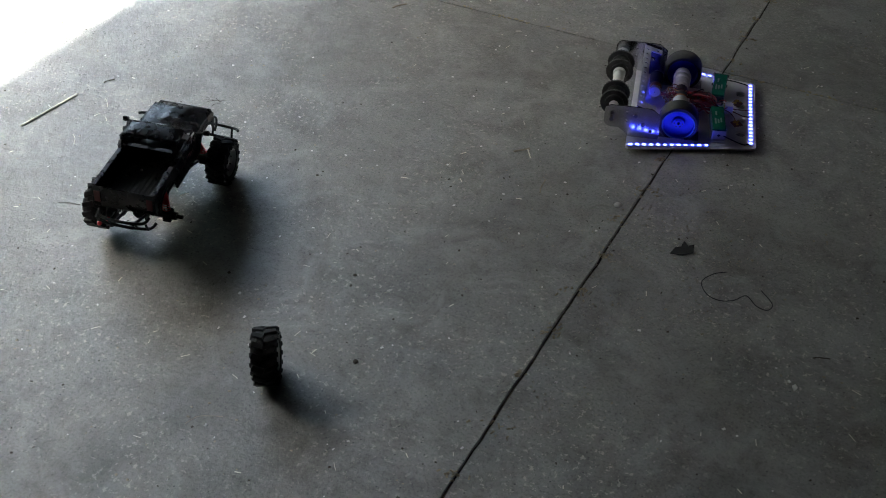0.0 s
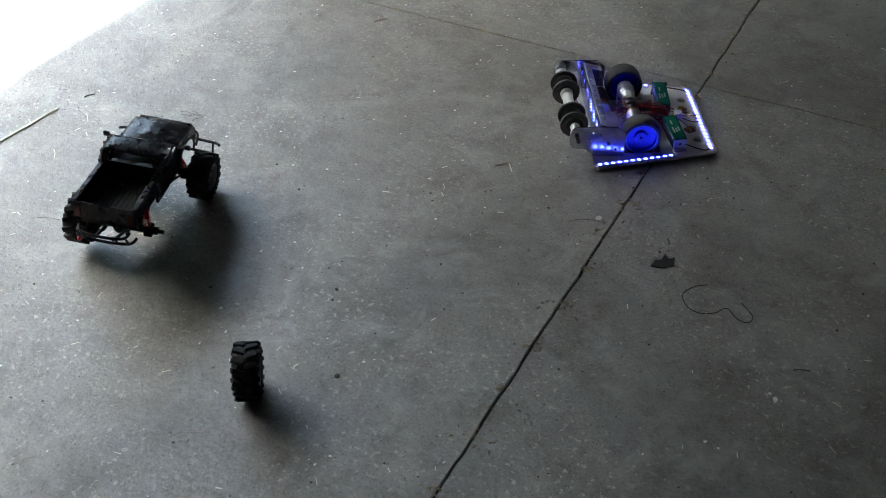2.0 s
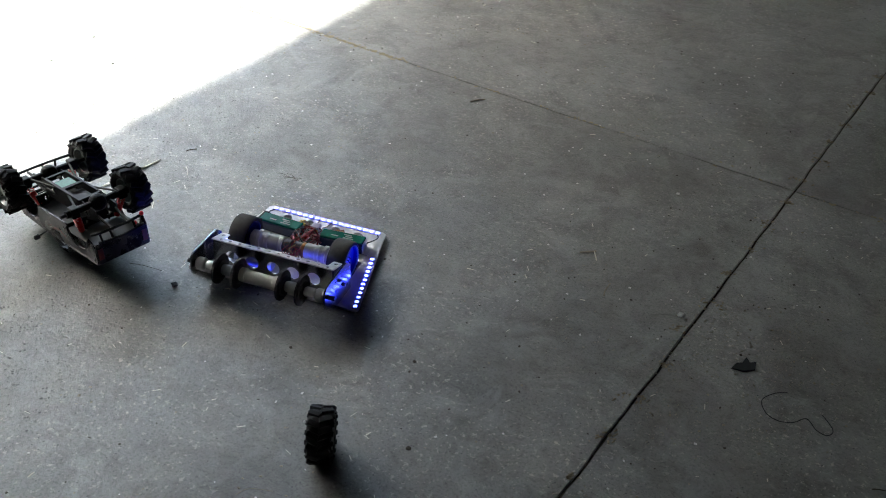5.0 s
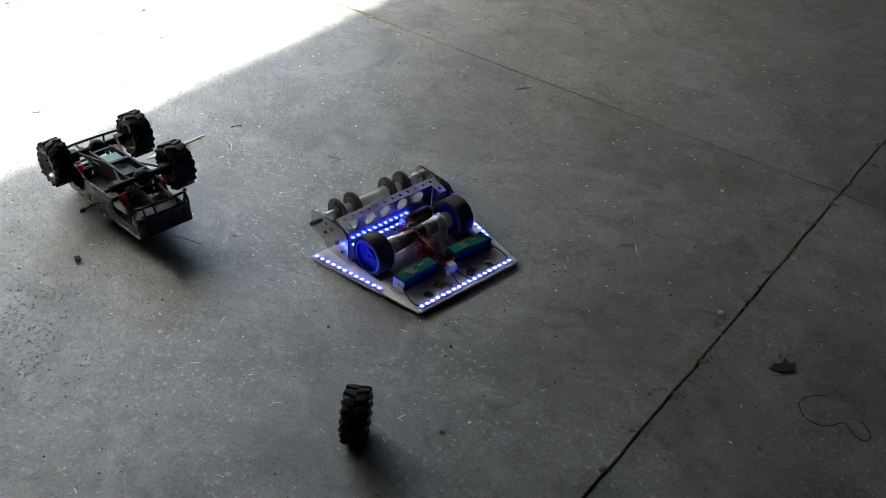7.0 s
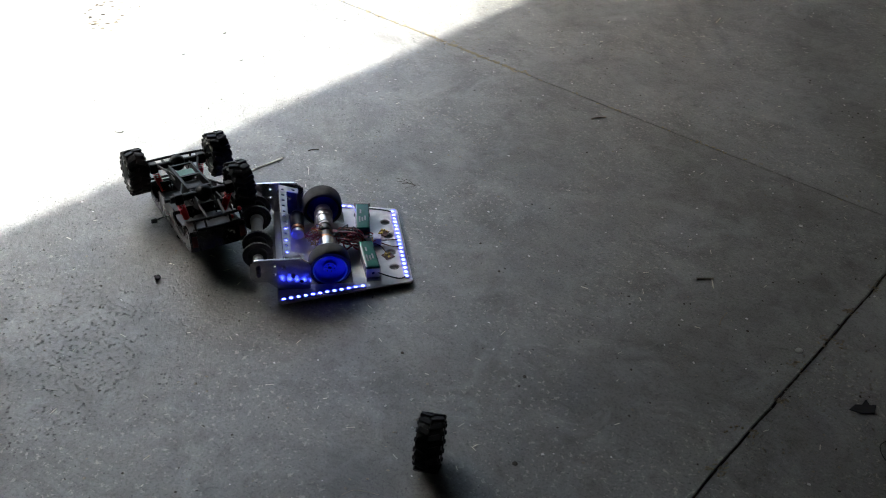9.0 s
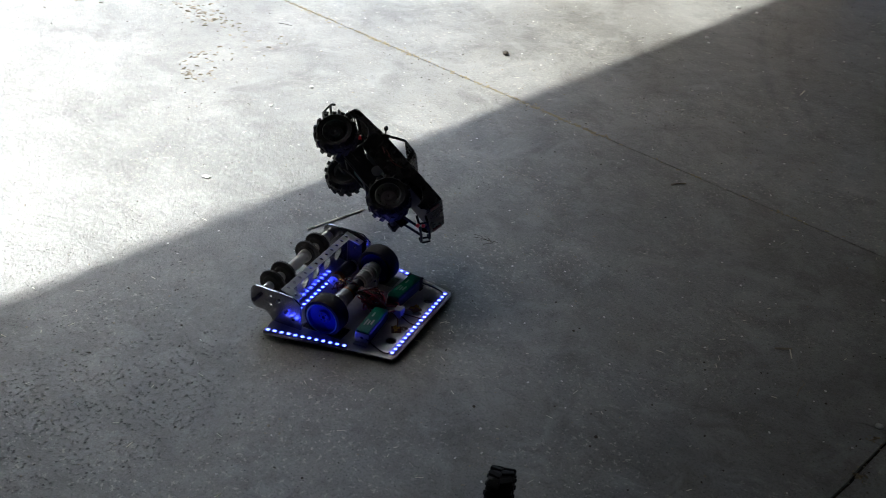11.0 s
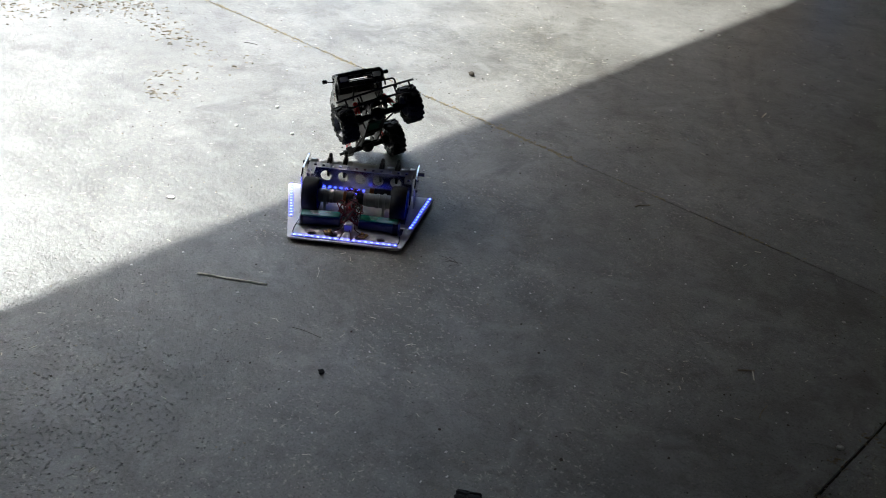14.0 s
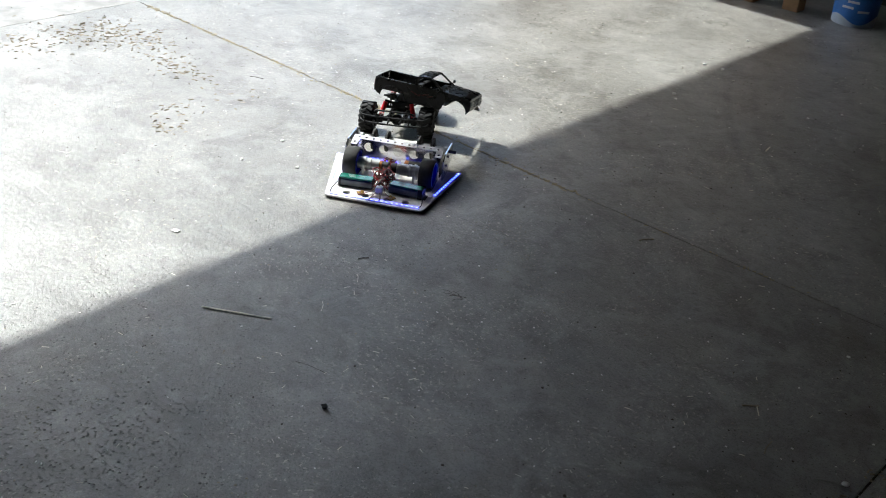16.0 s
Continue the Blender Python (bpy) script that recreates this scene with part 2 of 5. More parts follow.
BODY_PAINT = material("black_gloss_paint", (0.004, 0.0037, 0.004), 0.28, vary=0.6, scale=34, second=(0.014, 0.012, 0.0105), spec=0.5, rough_vary=0.2, bump=0.22, bump_scale=34)
BODY_INSIDE = material("matt_black_inside", (0.016, 0.015, 0.0145), 0.5, spec=0.4, vary=0.3, scale=40)
TRUCK_RUBBER = material("black_tyre_rubber", (0.007, 0.0068, 0.0065), 0.55, vary=0.5, scale=60, second=(0.015, 0.014, 0.013), spec=0.25, bump=0.2, bump_scale=200)
RIM_GREY = material("dull_grey_rim", (0.36, 0.36, 0.36), 0.35, 0.6, vary=0.35, scale=40)
SHOCK_RED = material("red_shock", (0.68, 0.012, 0.018), 0.35, vary=0.2, scale=40)
DECAL_RED = material("faded_red_flame", (0.10, 0.010, 0.008), 0.4)
LENS_WHITE = material("clear_lens", (0.55, 0.55, 0.55), 0.2)
PCB_GREEN = material("green_circuit", (0.03, 0.18, 0.10), 0.4, vary=0.5, scale=120)
STRAW = material("dry_straw", (0.90, 0.87, 0.72), 0.45, vary=0.12, scale=40)
SAWDUST = material("sawdust", (0.50, 0.42, 0.27), 0.85, vary=0.35, scale=90)
SHAVING = material("wood_shaving", (0.52, 0.43, 0.30), 0.85, vary=0.6, scale=70)
GRIT = material("pale_grit", (0.55, 0.50, 0.41), 0.85, vary=0.5, scale=60)
PIN_GREY = material("dull_pin_metal", (0.42, 0.40, 0.37), 0.45, 0.4, vary=0.3, scale=80)
TWIG_DARK = material("dark_twig", (0.07, 0.055, 0.04), 0.8)
CHIP = material("wood_chip", (0.42, 0.36, 0.27), 0.8, vary=0.4, scale=60)
WHITE_BIT = material("white_scrap", (0.86, 0.85, 0.81), 0.5)
SCRAP_BLACK = material("black_scrap", (0.014, 0.014, 0.014), 0.7)
BUCKET_BLUE = material("blue_label", (0.05, 0.20, 0.55), 0.4, vary=0.3, scale=14)
BUCKET_WHITE = material("white_bucket", (0.62, 0.64, 0.66), 0.4, vary=0.15, scale=20)
RED_PRINT = material("red_print", (0.45, 0.04, 0.05), 0.4)


# ---- mesh helpers ----
def part(name, bm, mat, parent=None, label="", smooth=False):
    me = bpy.data.meshes.new(name)
    bm.to_mesh(me)
    bm.free()
    for mm in (mat if isinstance(mat, (list, tuple)) else [mat]):
        me.materials.append(mm)
    if smooth:
        me.polygons.foreach_set("use_smooth", [True] * len(me.polygons))
        me.set_sharp_from_angle(angle=radians(35))
    ob = new(name, me)
    ob.parent = parent
    if label:
        tagged(ob, label)
    return ob


def empty(name, m=None):
    ob = new(name)
    ob.empty_display_size = 0.05
    if m is not None:
        ob.matrix_world = m
    return ob


def box(bm, x0, x1, y0, y1, z0, z1, bevel=0.0, m=None):
    r = bmesh.ops.create_cube(bm, size=1)
    vs = r["verts"]
    for v in vs:
        v.co = Vector((x0 + (v.co.x + 0.5) * (x1 - x0), y0 + (v.co.y + 0.5) * (y1 - y0), z0 + (v.co.z + 0.5) * (z1 - z0)))
    if bevel:
        es = {e for v in vs for e in v.link_edges}
        out = bmesh.ops.bevel(bm, geom=list(es), offset=bevel, segments=2, affect="EDGES", profile=0.5)
        vs = list({v for f in out["faces"] for v in f.verts} | {v for v in vs if v.is_valid})
    if m is not None:
        bmesh.ops.transform(bm, matrix=m, verts=vs)
    return bm


def rod(bm, a, b, r, r2=None, seg=12, caps=True):
    a, b = Vector(a), Vector(b)
    d = b - a
    m = Matrix.Translation((a + b) / 2) @ d.to_track_quat("Z", "Y").to_matrix().to_4x4()
    bmesh.ops.create_cone(bm, cap_ends=caps, segments=seg, radius1=r, radius2=r if r2 is None else r2, depth=d.length, matrix=m)
    return bm


def revolve(bm, profile, seg=32, m=None):
    """profile: (radius, height) pairs, turned about z and closed."""
    rings = []
    for r, h in profile:
        rings.append([bm.verts.new((r * math.cos(2 * math.pi * k / seg), r * math.sin(2 * math.pi * k / seg), h)) for k in range(seg)])
    n = len(rings)
    for i in range(n):
        a, b = rings[i], rings[(i + 1) % n]
        for k in range(seg):
            bm.faces.new((a[k], a[(k + 1) % seg], b[(k + 1) % seg], b[k]))
    if m is not None:
        bmesh.ops.transform(bm, matrix=m, verts=[v for r in rings for v in r])
    return bm


def sweep(bm, pts, r, seg=6):
    """A round wire through the points."""
    P = [Vector(p) for p in pts]
    rings = []
    for i, p in enumerate(P):
        d = (P[min(i + 1, len(P) - 1)] - P[max(i - 1, 0)]).normalized()
        q = d.to_track_quat("Z", "Y")
        rr = r[i] if isinstance(r, (list, tuple)) else r
        rings.append([bm.verts.new(p + q @ Vector((rr * math.cos(2 * math.pi * k / seg), rr * math.sin(2 * math.pi * k / seg), 0))) for k in range(seg)])
    for a, b in zip(rings, rings[1:]):
        for k in range(seg):
            bm.faces.new((a[k], a[(k + 1) % seg], b[(k + 1) % seg], b[k]))
    bm.faces.new(rings[0][::-1])
    bm.faces.new(rings[-1])
    return bm


def spline(ctrl, n=8):
    """Points of a smooth curve through the control points."""
    P = [Vector(p) for p in ctrl]
    out = []
    for i in range(len(P) - 1):
        p0, p1, p2, p3 = P[max(i - 1, 0)], P[i], P[i + 1], P[min(i + 2, len(P) - 1)]
        for k in range(n):
            t = k / n
            out.append(0.5 * ((2 * p1) + (p2 - p0) * t + (2 * p0 - 5 * p1 + 4 * p2 - p3) * t * t + (3 * p1 - p0 - 3 * p2 + p3) * t ** 3))
    out.append(P[-1])
    return out


def circle(cx, cy, r, seg=20):
    return [(cx + r * math.cos(2 * math.pi * k / seg), cy + r * math.sin(2 * math.pi * k / seg)) for k in range(seg)]


def sheet(bm, outline, holes, thick, m=None):
    """A flat sheet with holes: outline in its plane, its thickness upwards."""
    edges, before = [], set(bm.verts)
    for loop in [outline, *holes]:
        vs = [bm.verts.new((x, y, 0)) for x, y in loop]
        edges += [bm.edges.new((vs[i], vs[(i + 1) % len(vs)])) for i in range(len(vs))]
    out = bmesh.ops.triangle_fill(bm, use_beauty=True, use_dissolve=False, edges=edges)
    faces = [g for g in out["geom"] if isinstance(g, bmesh.types.BMFace)]
    ext = bmesh.ops.extrude_face_region(bm, geom=faces, use_keep_orig=True)
    bmesh.ops.translate(bm, vec=(0, 0, thick), verts=[g for g in ext["geom"] if isinstance(g, bmesh.types.BMVert)])
    vs = [v for v in bm.verts if v not in before]
    bmesh.ops.recalc_face_normals(bm, faces=list({f for v in vs for f in v.link_faces}))
    if m is not None:
        bmesh.ops.transform(bm, matrix=m, verts=vs)
    return bm


# sheets that stand upright: plane coordinates (x, z), thickness along y, and (y, z), along x
def upright_xz(y):
    return Matrix.Translation((0, y, 0)) @ Matrix(((1, 0, 0, 0), (0, 0, 1, 0), (0, 1, 0, 0), (0, 0, 0, 1)))


def upright_yz(x):
    return Matrix.Translation((x, 0, 0)) @ Matrix(((0, 0, 1, 0), (1, 0, 0, 0), (0, 1, 0, 0), (0, 0, 0, 1)))


# ---- the garage ----
DOOR_X, SHADE_X, JAMB_Y = -3.87, -1.72, 2.55
HEAD_Z = (SHADE_X - DOOR_X + 0.10) * math.tan(radians(SUN_ELEVATION))
EAST, SOUTH, NORTH, ROOF = 3.4, -5.2, 3.35, max(3.2, HEAD_Z + 0.4)


def ragged(a, b, fixed, axis, amp, step=0.03):
    """A joint's edge from a to b, slightly chipped."""
    n = max(2, int(abs(b - a) / step))
    out = []
    for i in range(n + 1):
        s = a + (b - a) * i / n
        w = amp * (noise.noise(Vector((s * 9, fixed * 31, axis * 7))) + 0.6 * noise.noise(Vector((s * 40, fixed * 17, axis))))
        w = 0 if i in (0, n) else w
        out.append((fixed + w, s) if axis == 0 else (s, fixed + w))
    return out


floor = tagged(empty("floor"), "worn grey concrete garage floor with dark saw-cut joints", "floor", kind="structure")
bm = bmesh.new()
box(bm, DOOR_X - 0.03, EAST, SOUTH, NORTH, -0.06, -0.0085)
part("joint_bed", bm, JOINT_DIRT, floor, "dark dirt in the floor joints")
XS, YS, GAP = [DOOR_X, 0.0, EAST], [SOUTH, -3.87, 0.0, NORTH], 0.0034
for i in range(2):
    for j in range(3):
        x0, x1, y0, y1 = XS[i] + GAP, XS[i + 1] - GAP, YS[j] + GAP * 0.6, YS[j + 1] - GAP * 0.6
        loop = ragged(x0, x1, y0, 1, 0.0034)[:-1] + ragged(y0, y1, x1, 0, 0.0034)[:-1] + ragged(x1, x0, y1, 1, 0.0034)[:-1] + ragged(y1, y0, x0, 0, 0.0034)[:-1]
        bm = bmesh.new()
        top = [bm.verts.new((x, y, 0)) for x, y in loop]
        low = [bm.verts.new((x, y, -0.012)) for x, y in loop]
        bm.faces.new(top)
        for k in range(len(top)):
            bm.faces.new((top[k], low[k], low[(k + 1) % len(top)], top[(k + 1) % len(top)]))
        bmesh.ops.recalc_face_normals(bm, faces=bm.faces)
        bmesh.ops.triangulate(bm, faces=[f for f in bm.faces if len(f.verts) > 4])
        part("slab", bm, CONCRETE, floor)

bm = bmesh.new()
box(bm, -400, DOOR_X - 0.011, -400, 400, -0.3, -0.004)
tagged(part("ground", bm, GRAVEL), "pale sunlit concrete apron and yard outside the door", "ground", kind="structure")

# Added strip, never in view: its height cuts low sky light deep indoors.
bm = bmesh.new()
for k in range(60):
    y = -45 + 1.55 * k
    top = 6.6 + 0.9 * noise.noise(Vector((k * 0.7, 0, 0))) + 0.5 * noise.noise(Vector((k * 2.3, 5, 0)))
    box(bm, -15.2, -14.6, y, y + 1.55, -0.004, top)
bmesh.ops.remove_doubles(bm, verts=bm.verts, dist=0.001)
tagged(part("sky_blocker", bm, SKY_BLOCKER_MAT), "dark green strip added out of view to block low sky light", "tree line", kind="structure")

bm = bmesh.new()
DOOR_S = -2.05
outline = [(SOUTH - 0.15, 0), (DOOR_S, 0), (DOOR_S, HEAD_Z), (JAMB_Y, HEAD_Z), (JAMB_Y, 0), (NORTH + 0.15, 0), (NORTH + 0.15, ROOF), (SOUTH - 0.15, ROOF)]
sheet(bm, outline, [], 0.1, upright_yz(DOOR_X - 0.1))
tagged(part("wall_west", bm, WALL_BOARD), "plain board wall around a wide open garage door", "wall", kind="structure")
for name, lims in (("wall_north", (DOOR_X, EAST, NORTH, NORTH + 0.15)), ("wall_south", (DOOR_X, EAST, SOUTH - 0.15, SOUTH)), ("wall_east", (EAST, EAST + 0.15, SOUTH - 0.15, NORTH + 0.15))):
    bm = bmesh.new()
    box(bm, *lims, 0, ROOF)
    tagged(part(name, bm, WALL_BOARD), "plain brownish board wall of the garage", "wall", kind="structure")
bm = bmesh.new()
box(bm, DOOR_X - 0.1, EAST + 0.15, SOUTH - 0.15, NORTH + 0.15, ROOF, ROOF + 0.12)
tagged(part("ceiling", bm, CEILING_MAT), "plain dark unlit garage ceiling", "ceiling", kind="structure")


# ---- the robot ----
def make_led_strip(parent, name, a, b, count, lit=None, tape=True):
    a, b = Vector(a), Vector(b)
    d = (b - a).normalized()
    side = Vector((-d.y, d.x, 0)) * 0.005
    if tape:
        bm = bmesh.new()
        p = [a - d * 0.008 - side, b + d * 0.008 - side, b + d * 0.008 + side, a - d * 0.008 + side]
        sheet(bm, [(v.x, v.y) for v in p], [], 0.0012, Matrix.Translation((0, 0, a.z)))
        strip = part(name, bm, STRIP_MAT, parent, "white tape strip of blue lights")
    else:
        strip = parent
    me = None
    for k in range(count):
        p = a.lerp(b, k / (count - 1))
        if me is None:
            bm = bmesh.new()
            bmesh.ops.create_cone(bm, cap_ends=True, segments=10, radius1=0.0050, radius2=0.0045, depth=0.002)
            for f in bm.faces:
                f.material_index = 0 if f.normal.z > 0.9 else 1
            led = part("led", bm, [LED_GLOW, STRIP_MAT], strip, "glowing blue-white light")
            me = led.data
        else:
            led = new("led", me)
            led.parent = strip
            tagged(led, "glowing blue-white light")
        led.location = (p.x, p.y, a.z + 0.0023)


def wire(parent, ctrl, mat, r=0.0017, name="wire"):
    bm = bmesh.new()
    sweep(bm, spline(ctrl), r)
    return part(name, bm, mat, parent, smooth=True)


def make_robot():
    rob = empty("combat_robot")
    tagged(rob, "homemade flat metal combat robot with blue light strips and exposed motors", "robot")
    L, WR, WF, Z0, Z1 = 0.16, 0.1607, 0.2237, 0.007, 0.0125
    bm = bmesh.new()
    holes = [circle(-0.122, y, 0.0125) for y in (-0.098, -0.036, 0.036, 0.098)]
    slots = [[(-0.018, s * 0.103), (0.092, s * 0.103), (0.092, s * 0.155), (-0.018, s * 0.155)] for s in (-1, 1)]
    c = 0.008
    outline = [(-L, -WR + c), (-L + c * 0.7, -WR), (L - c, -WF + 0.003), (L, -WF + c), (L, WF - c), (L - c, WF - 0.003), (-L + c * 0.7, WR), (-L, WR - c)]
    sheet(bm, outline, holes + slots, Z1 - Z0, Matrix.Translation((0, 0, Z0)))
    plate = part("base_plate", bm, PLATE_MAT, rob, "scuffed silver metal base plate with round holes")
    for s in (-1, 1):
        e0 = Vector((0.148, s * (0.2237 - 0.013), Z1))
        e1 = Vector((-0.038, s * (0.187 - 0.013), Z1))
        make_led_strip(rob, "side_light_strip", e0, e1, 12)
    make_led_strip(rob, "rear_light_strip", (-0.147, 0.142, Z1), (-0.147, -0.142, Z1), 18)
    make_led_strip(rob, "front_light_strip", (0.131, 0.112, Z1), (0.131, -0.080, Z1), 12)

    # drive wheels and motors
    for s in (-1, 1):
        wheel = empty("drive_wheel")
        wheel.parent = rob
        wheel.matrix_basis = pose(0.037, s * 0.129, 0.0498)
        turn = pose(0, 0, 0, -90 * s, 0, 0)
        bm = bmesh.new()
        revolve(bm, [(0.040, -0.022), (0.0468, -0.0225), (0.0493, -0.019), (0.0498, 0.0), (0.0493, 0.019), (0.0468, 0.0225), (0.040, 0.022)], 40, turn)
        part("tyre", bm, FOAM_TYRE, wheel, "dusty grey rubber tyre", True)
        bm = bmesh.new()
        revolve(bm, [(0.0405, -0.021), (0.0405, 0.021), (0.0385, 0.0215), (0.037, 0.012), (0.016, 0.008), (0.015, 0.0145), (0.004, 0.0145), (0.004, -0.012), (0.037, -0.012), (0.038, -0.021)], 40, turn)
        part("hub", bm, HUB_BLUE, wheel, "blue plastic hub", True)
        bm = bmesh.new()
        revolve(bm, [(0.0412, 0.0225), (0.0395, 0.0234), (0.0382, 0.0225), (0.0382, 0.020), (0.0412, 0.020)], 40, turn)
        part("rim_ring", bm, HUB_RIM, wheel, "pale blue rim edge", True)
        bm = bmesh.new()
        for k in range(6):
            a = k * math.pi / 3
            rod(bm, (0.010 * math.cos(a), s * 0.0146, 0.010 * math.sin(a)), (0.010 * math.cos(a), s * 0.0165, 0.010 * math.sin(a)), 0.0017, seg=6)
        part("hub_screws", bm, DARK_STEEL, wheel)
        WHEELS.append(wheel)
        # one gearmotor each side of the middle
        mot = empty("drive_motor")
        mot.parent = rob
        mot.matrix_basis = pose(0.037, 0, 0.0498)
        for nm, y0, y1, r, mat in (("gearbox", 0.072, 0.108, 0.0200, STEEL), ("collar", 0.062, 0.072, 0.0212, ALUMINIUM), ("can", 0.034, 0.062, 0.0196, STEEL),
                                   ("winding", 0.025, 0.034, 0.0186, COPPER if s > 0 else NYLON), ("end_cap", 0.004, 0.025, 0.0165, DARK_STEEL)):
            bm = bmesh.new()
            revolve(bm, [(r - 0.0012, y0), (r, y0 + 0.0012), (r, y1 - 0.0012), (r - 0.0012, y1), (0.002, y1), (0.002, y0)], 24, turn)
            part(nm, bm, mat, mot, smooth=True)
        bm = bmesh.new()
        sheet(bm, circle(0, 0, 0.0236, 24), [circle(0, 0, 0.0201, 24)], 0.008, Matrix.Translation((0, s * 0.086 - 0.004, 0)) @ Matrix(((1, 0, 0, 0), (0, 0, 1, 0), (0, 1, 0, 0), (0, 0, 0, 1))))
        box(bm, -0.0226, -0.0182, s * 0.086 - 0.004, s * 0.086 + 0.004, -0.0373, 0.002)
        box(bm, 0.0182, 0.0226, s * 0.086 - 0.004, s * 0.086 + 0.004, -0.0373, 0.002)
        part("motor_clamp", bm, ALUMINIUM, mot, "bare aluminium clamp")

    # weapon frame: perforated bar with short rear tongues, web with large holes, end gussets
    bm = bmesh.new()
    w, x0, x1, xt = 0.156, 0.127, 0.146, 0.096
    outline = [(x1, -w), (x1, w), (xt, w), (xt, w - 0.021), (x0, w - 0.023), (x0, -w + 0.023), (xt, -w + 0.021), (xt, -w)]
    holes = [circle(0.1365, -0.137 + 0.0249 * k, 0.0048, 12) for k in range(12)] + [circle(0.109, s * 0.1455, 0.0052, 12) for s in (-1, 1)]
    sheet(bm, outline, holes, 0.0025, Matrix.Translation((x1, 0, 0.0975)) @ pose(0, 0, 0, 0, -16, 0) @ Matrix.Translation((-x1, 0, 0)))
    part("perforated_bar", bm, ALUMINIUM, rob, "bare aluminium bar with a row of holes")
    bm = bmesh.new()
    holes = [circle(y, 0.060, 0.0165, 20) for y in (-0.105, -0.052, 0.002, 0.052, 0.105)]
    sheet(bm, [(-0.152, 0.0125), (0.152, 0.0125), (0.152, 0.0960), (-0.152, 0.0960)], holes, 0.002, upright_yz(0.143))
    part("front_web", bm, MIRROR_ALU, rob, "bright aluminium web with five large round holes")
    for s in (-1, 1):
        bm = bmesh.new()
        sheet(bm, [(0.099, 0.0125), (0.142, 0.0125), (0.142, 0.0950), (0.101, 0.0835)], [circle(0.120, 0.060, 0.006, 12)], 0.002, upright_xz(s * 0.1545 - 0.001))
        part("gusset", bm, DARK_STEEL, rob)
        # side arm with a blunt rounded end, which carries the shaft
        cx, cr, zl, zh = 0.203, 0.019, 0.036, 0.098
        top = [(cx + cr * math.sin(a), zh - cr + cr * math.cos(a)) for a in np.linspace(0, math.pi / 2, 7)]
        low = [(cx + cr * math.cos(a), zl + cr - cr * math.sin(a)) for a in np.linspace(0, math.pi / 2, 7)]
        outline = [(0.083, 0.0125), (0.158, 0.0125), (0.170, 0.026), (0.184, zl), *low[::-1], *top[::-1], (0.150, 0.0985), (0.105, 0.0975), (0.083, 0.080)]
        holes = [circle(cx, 0.067, 0.005, 12), circle(0.166, 0.082, 0.0035, 10), circle(0.166, 0.058, 0.0035, 10), circle(0.145, 0.074, 0.0055, 12), circle(0.124, 0.050, 0.0055, 12), circle(0.104, 0.034, 0.0045, 12)]
        bm = bmesh.new()
        sheet(bm, outline, holes, 0.004, upright_xz(s * 0.168 - 0.002))
        arm = part("side_arm", bm, MIRROR_ALU, rob, "scratched aluminium arm with rounded end")
        for px, pz in ((0.145, 0.074), (0.124, 0.050)):
            bm = bmesh.new()
            rod(bm, (px, s * 0.166, pz), (px, s * 0.174, pz), 0.0042, seg=6)
            part("bolt", bm, DARK_STEEL, arm)

    # spinning weapon
    weapon = empty("weapon_rotor")
    weapon.parent = rob
    weapon.matrix_basis = pose(0.203, 0, 0.067)
    bm = bmesh.new()
    rod(bm, (0, -0.186, 0), (0, 0.186, 0), 0.0055, seg=14)
    part("shaft", bm, DARK_STEEL, weapon, smooth=True)
    bm = bmesh.new()
    revolve(bm, [(0.0150, -0.050), (0.0165, -0.048), (0.0165, -0.036), (0.0140, -0.034), (0.0140, 0.034), (0.0165, 0.036), (0.0165, 0.048), (0.0150, 0.050), (0.006, 0.050), (0.006, -0.050)], 24, pose(0, 0, 0, 90))
    part("sleeve", bm, NYLON, weapon, "off-white nylon sleeve", True)
    for y in (-0.104, -0.056, 0.056, 0.104):
        bm = bmesh.new()
        prof = []
        for k in range(60):
            a = 2 * math.pi * k / 60
            r = 0.0365 if k % 2 else 0.0348
            prof.append((r * math.cos(a), r * math.sin(a)))
        sheet(bm, prof, [circle(0, 0, 0.0055, 12)], 0.006, upright_xz(y - 0.003) @ pose(0, 0, 0, 0, 0, y * 400))
        part("toothed_disc", bm, DISC_STEEL, weapon, "worn dark steel disc with fine teeth")
        bm = bmesh.new()
        revolve(bm, [(0.022, y - 0.007), (0.024, y - 0.005), (0.024, y + 0.005), (0.022, y + 0.007), (0.006, y + 0.007), (0.006, y - 0.007)], 24, pose(0, 0, 0, -90))
        part("disc_flange", bm, DARK_STEEL, weapon, smooth=True)
    for y0, y1, r in ((-0.162, -0.140, 0.0155), (-0.138, -0.112, 0.012), (-0.096, -0.064, 0.013), (0.064, 0.096, 0.013), (0.112, 0.138, 0.012), (0.140, 0.162, 0.0155)):
        bm = bmesh.new()
        revolve(bm, [(r * 0.8, y0), (r, y0 + 0.004), (r, y1 - 0.004), (r * 0.8, y1), (0.005, y1), (0.005, y0)], 18, pose(0, 0, 0, -90))
        part("spacer", bm, STEEL, weapon, smooth=True)
    WEAPON.append(weapon)

    # weapon motor behind the web
    mot = empty("weapon_motor")
    mot.parent = rob
    mot.matrix_basis = pose(0.104, -0.060, 0.036)
    for nm, y0, y1, r, mat in (("motor_can", -0.045, 0.012, 0.0175, DARK_STEEL), ("winding", 0.012, 0.026, 0.0165, COPPER), ("end_bell", 0.026, 0.040, 0.015, STEEL), ("pulley", -0.060, -0.045, 0.011, STEEL)):
        bm = bmesh.new()
        revolve(bm, [(r - 0.0012, y0), (r, y0 + 0.0012), (r, y1 - 0.0012), (r - 0.0012, y1), (0.002, y1), (0.002, y0)], 24, pose(0, 0, 0, -90))
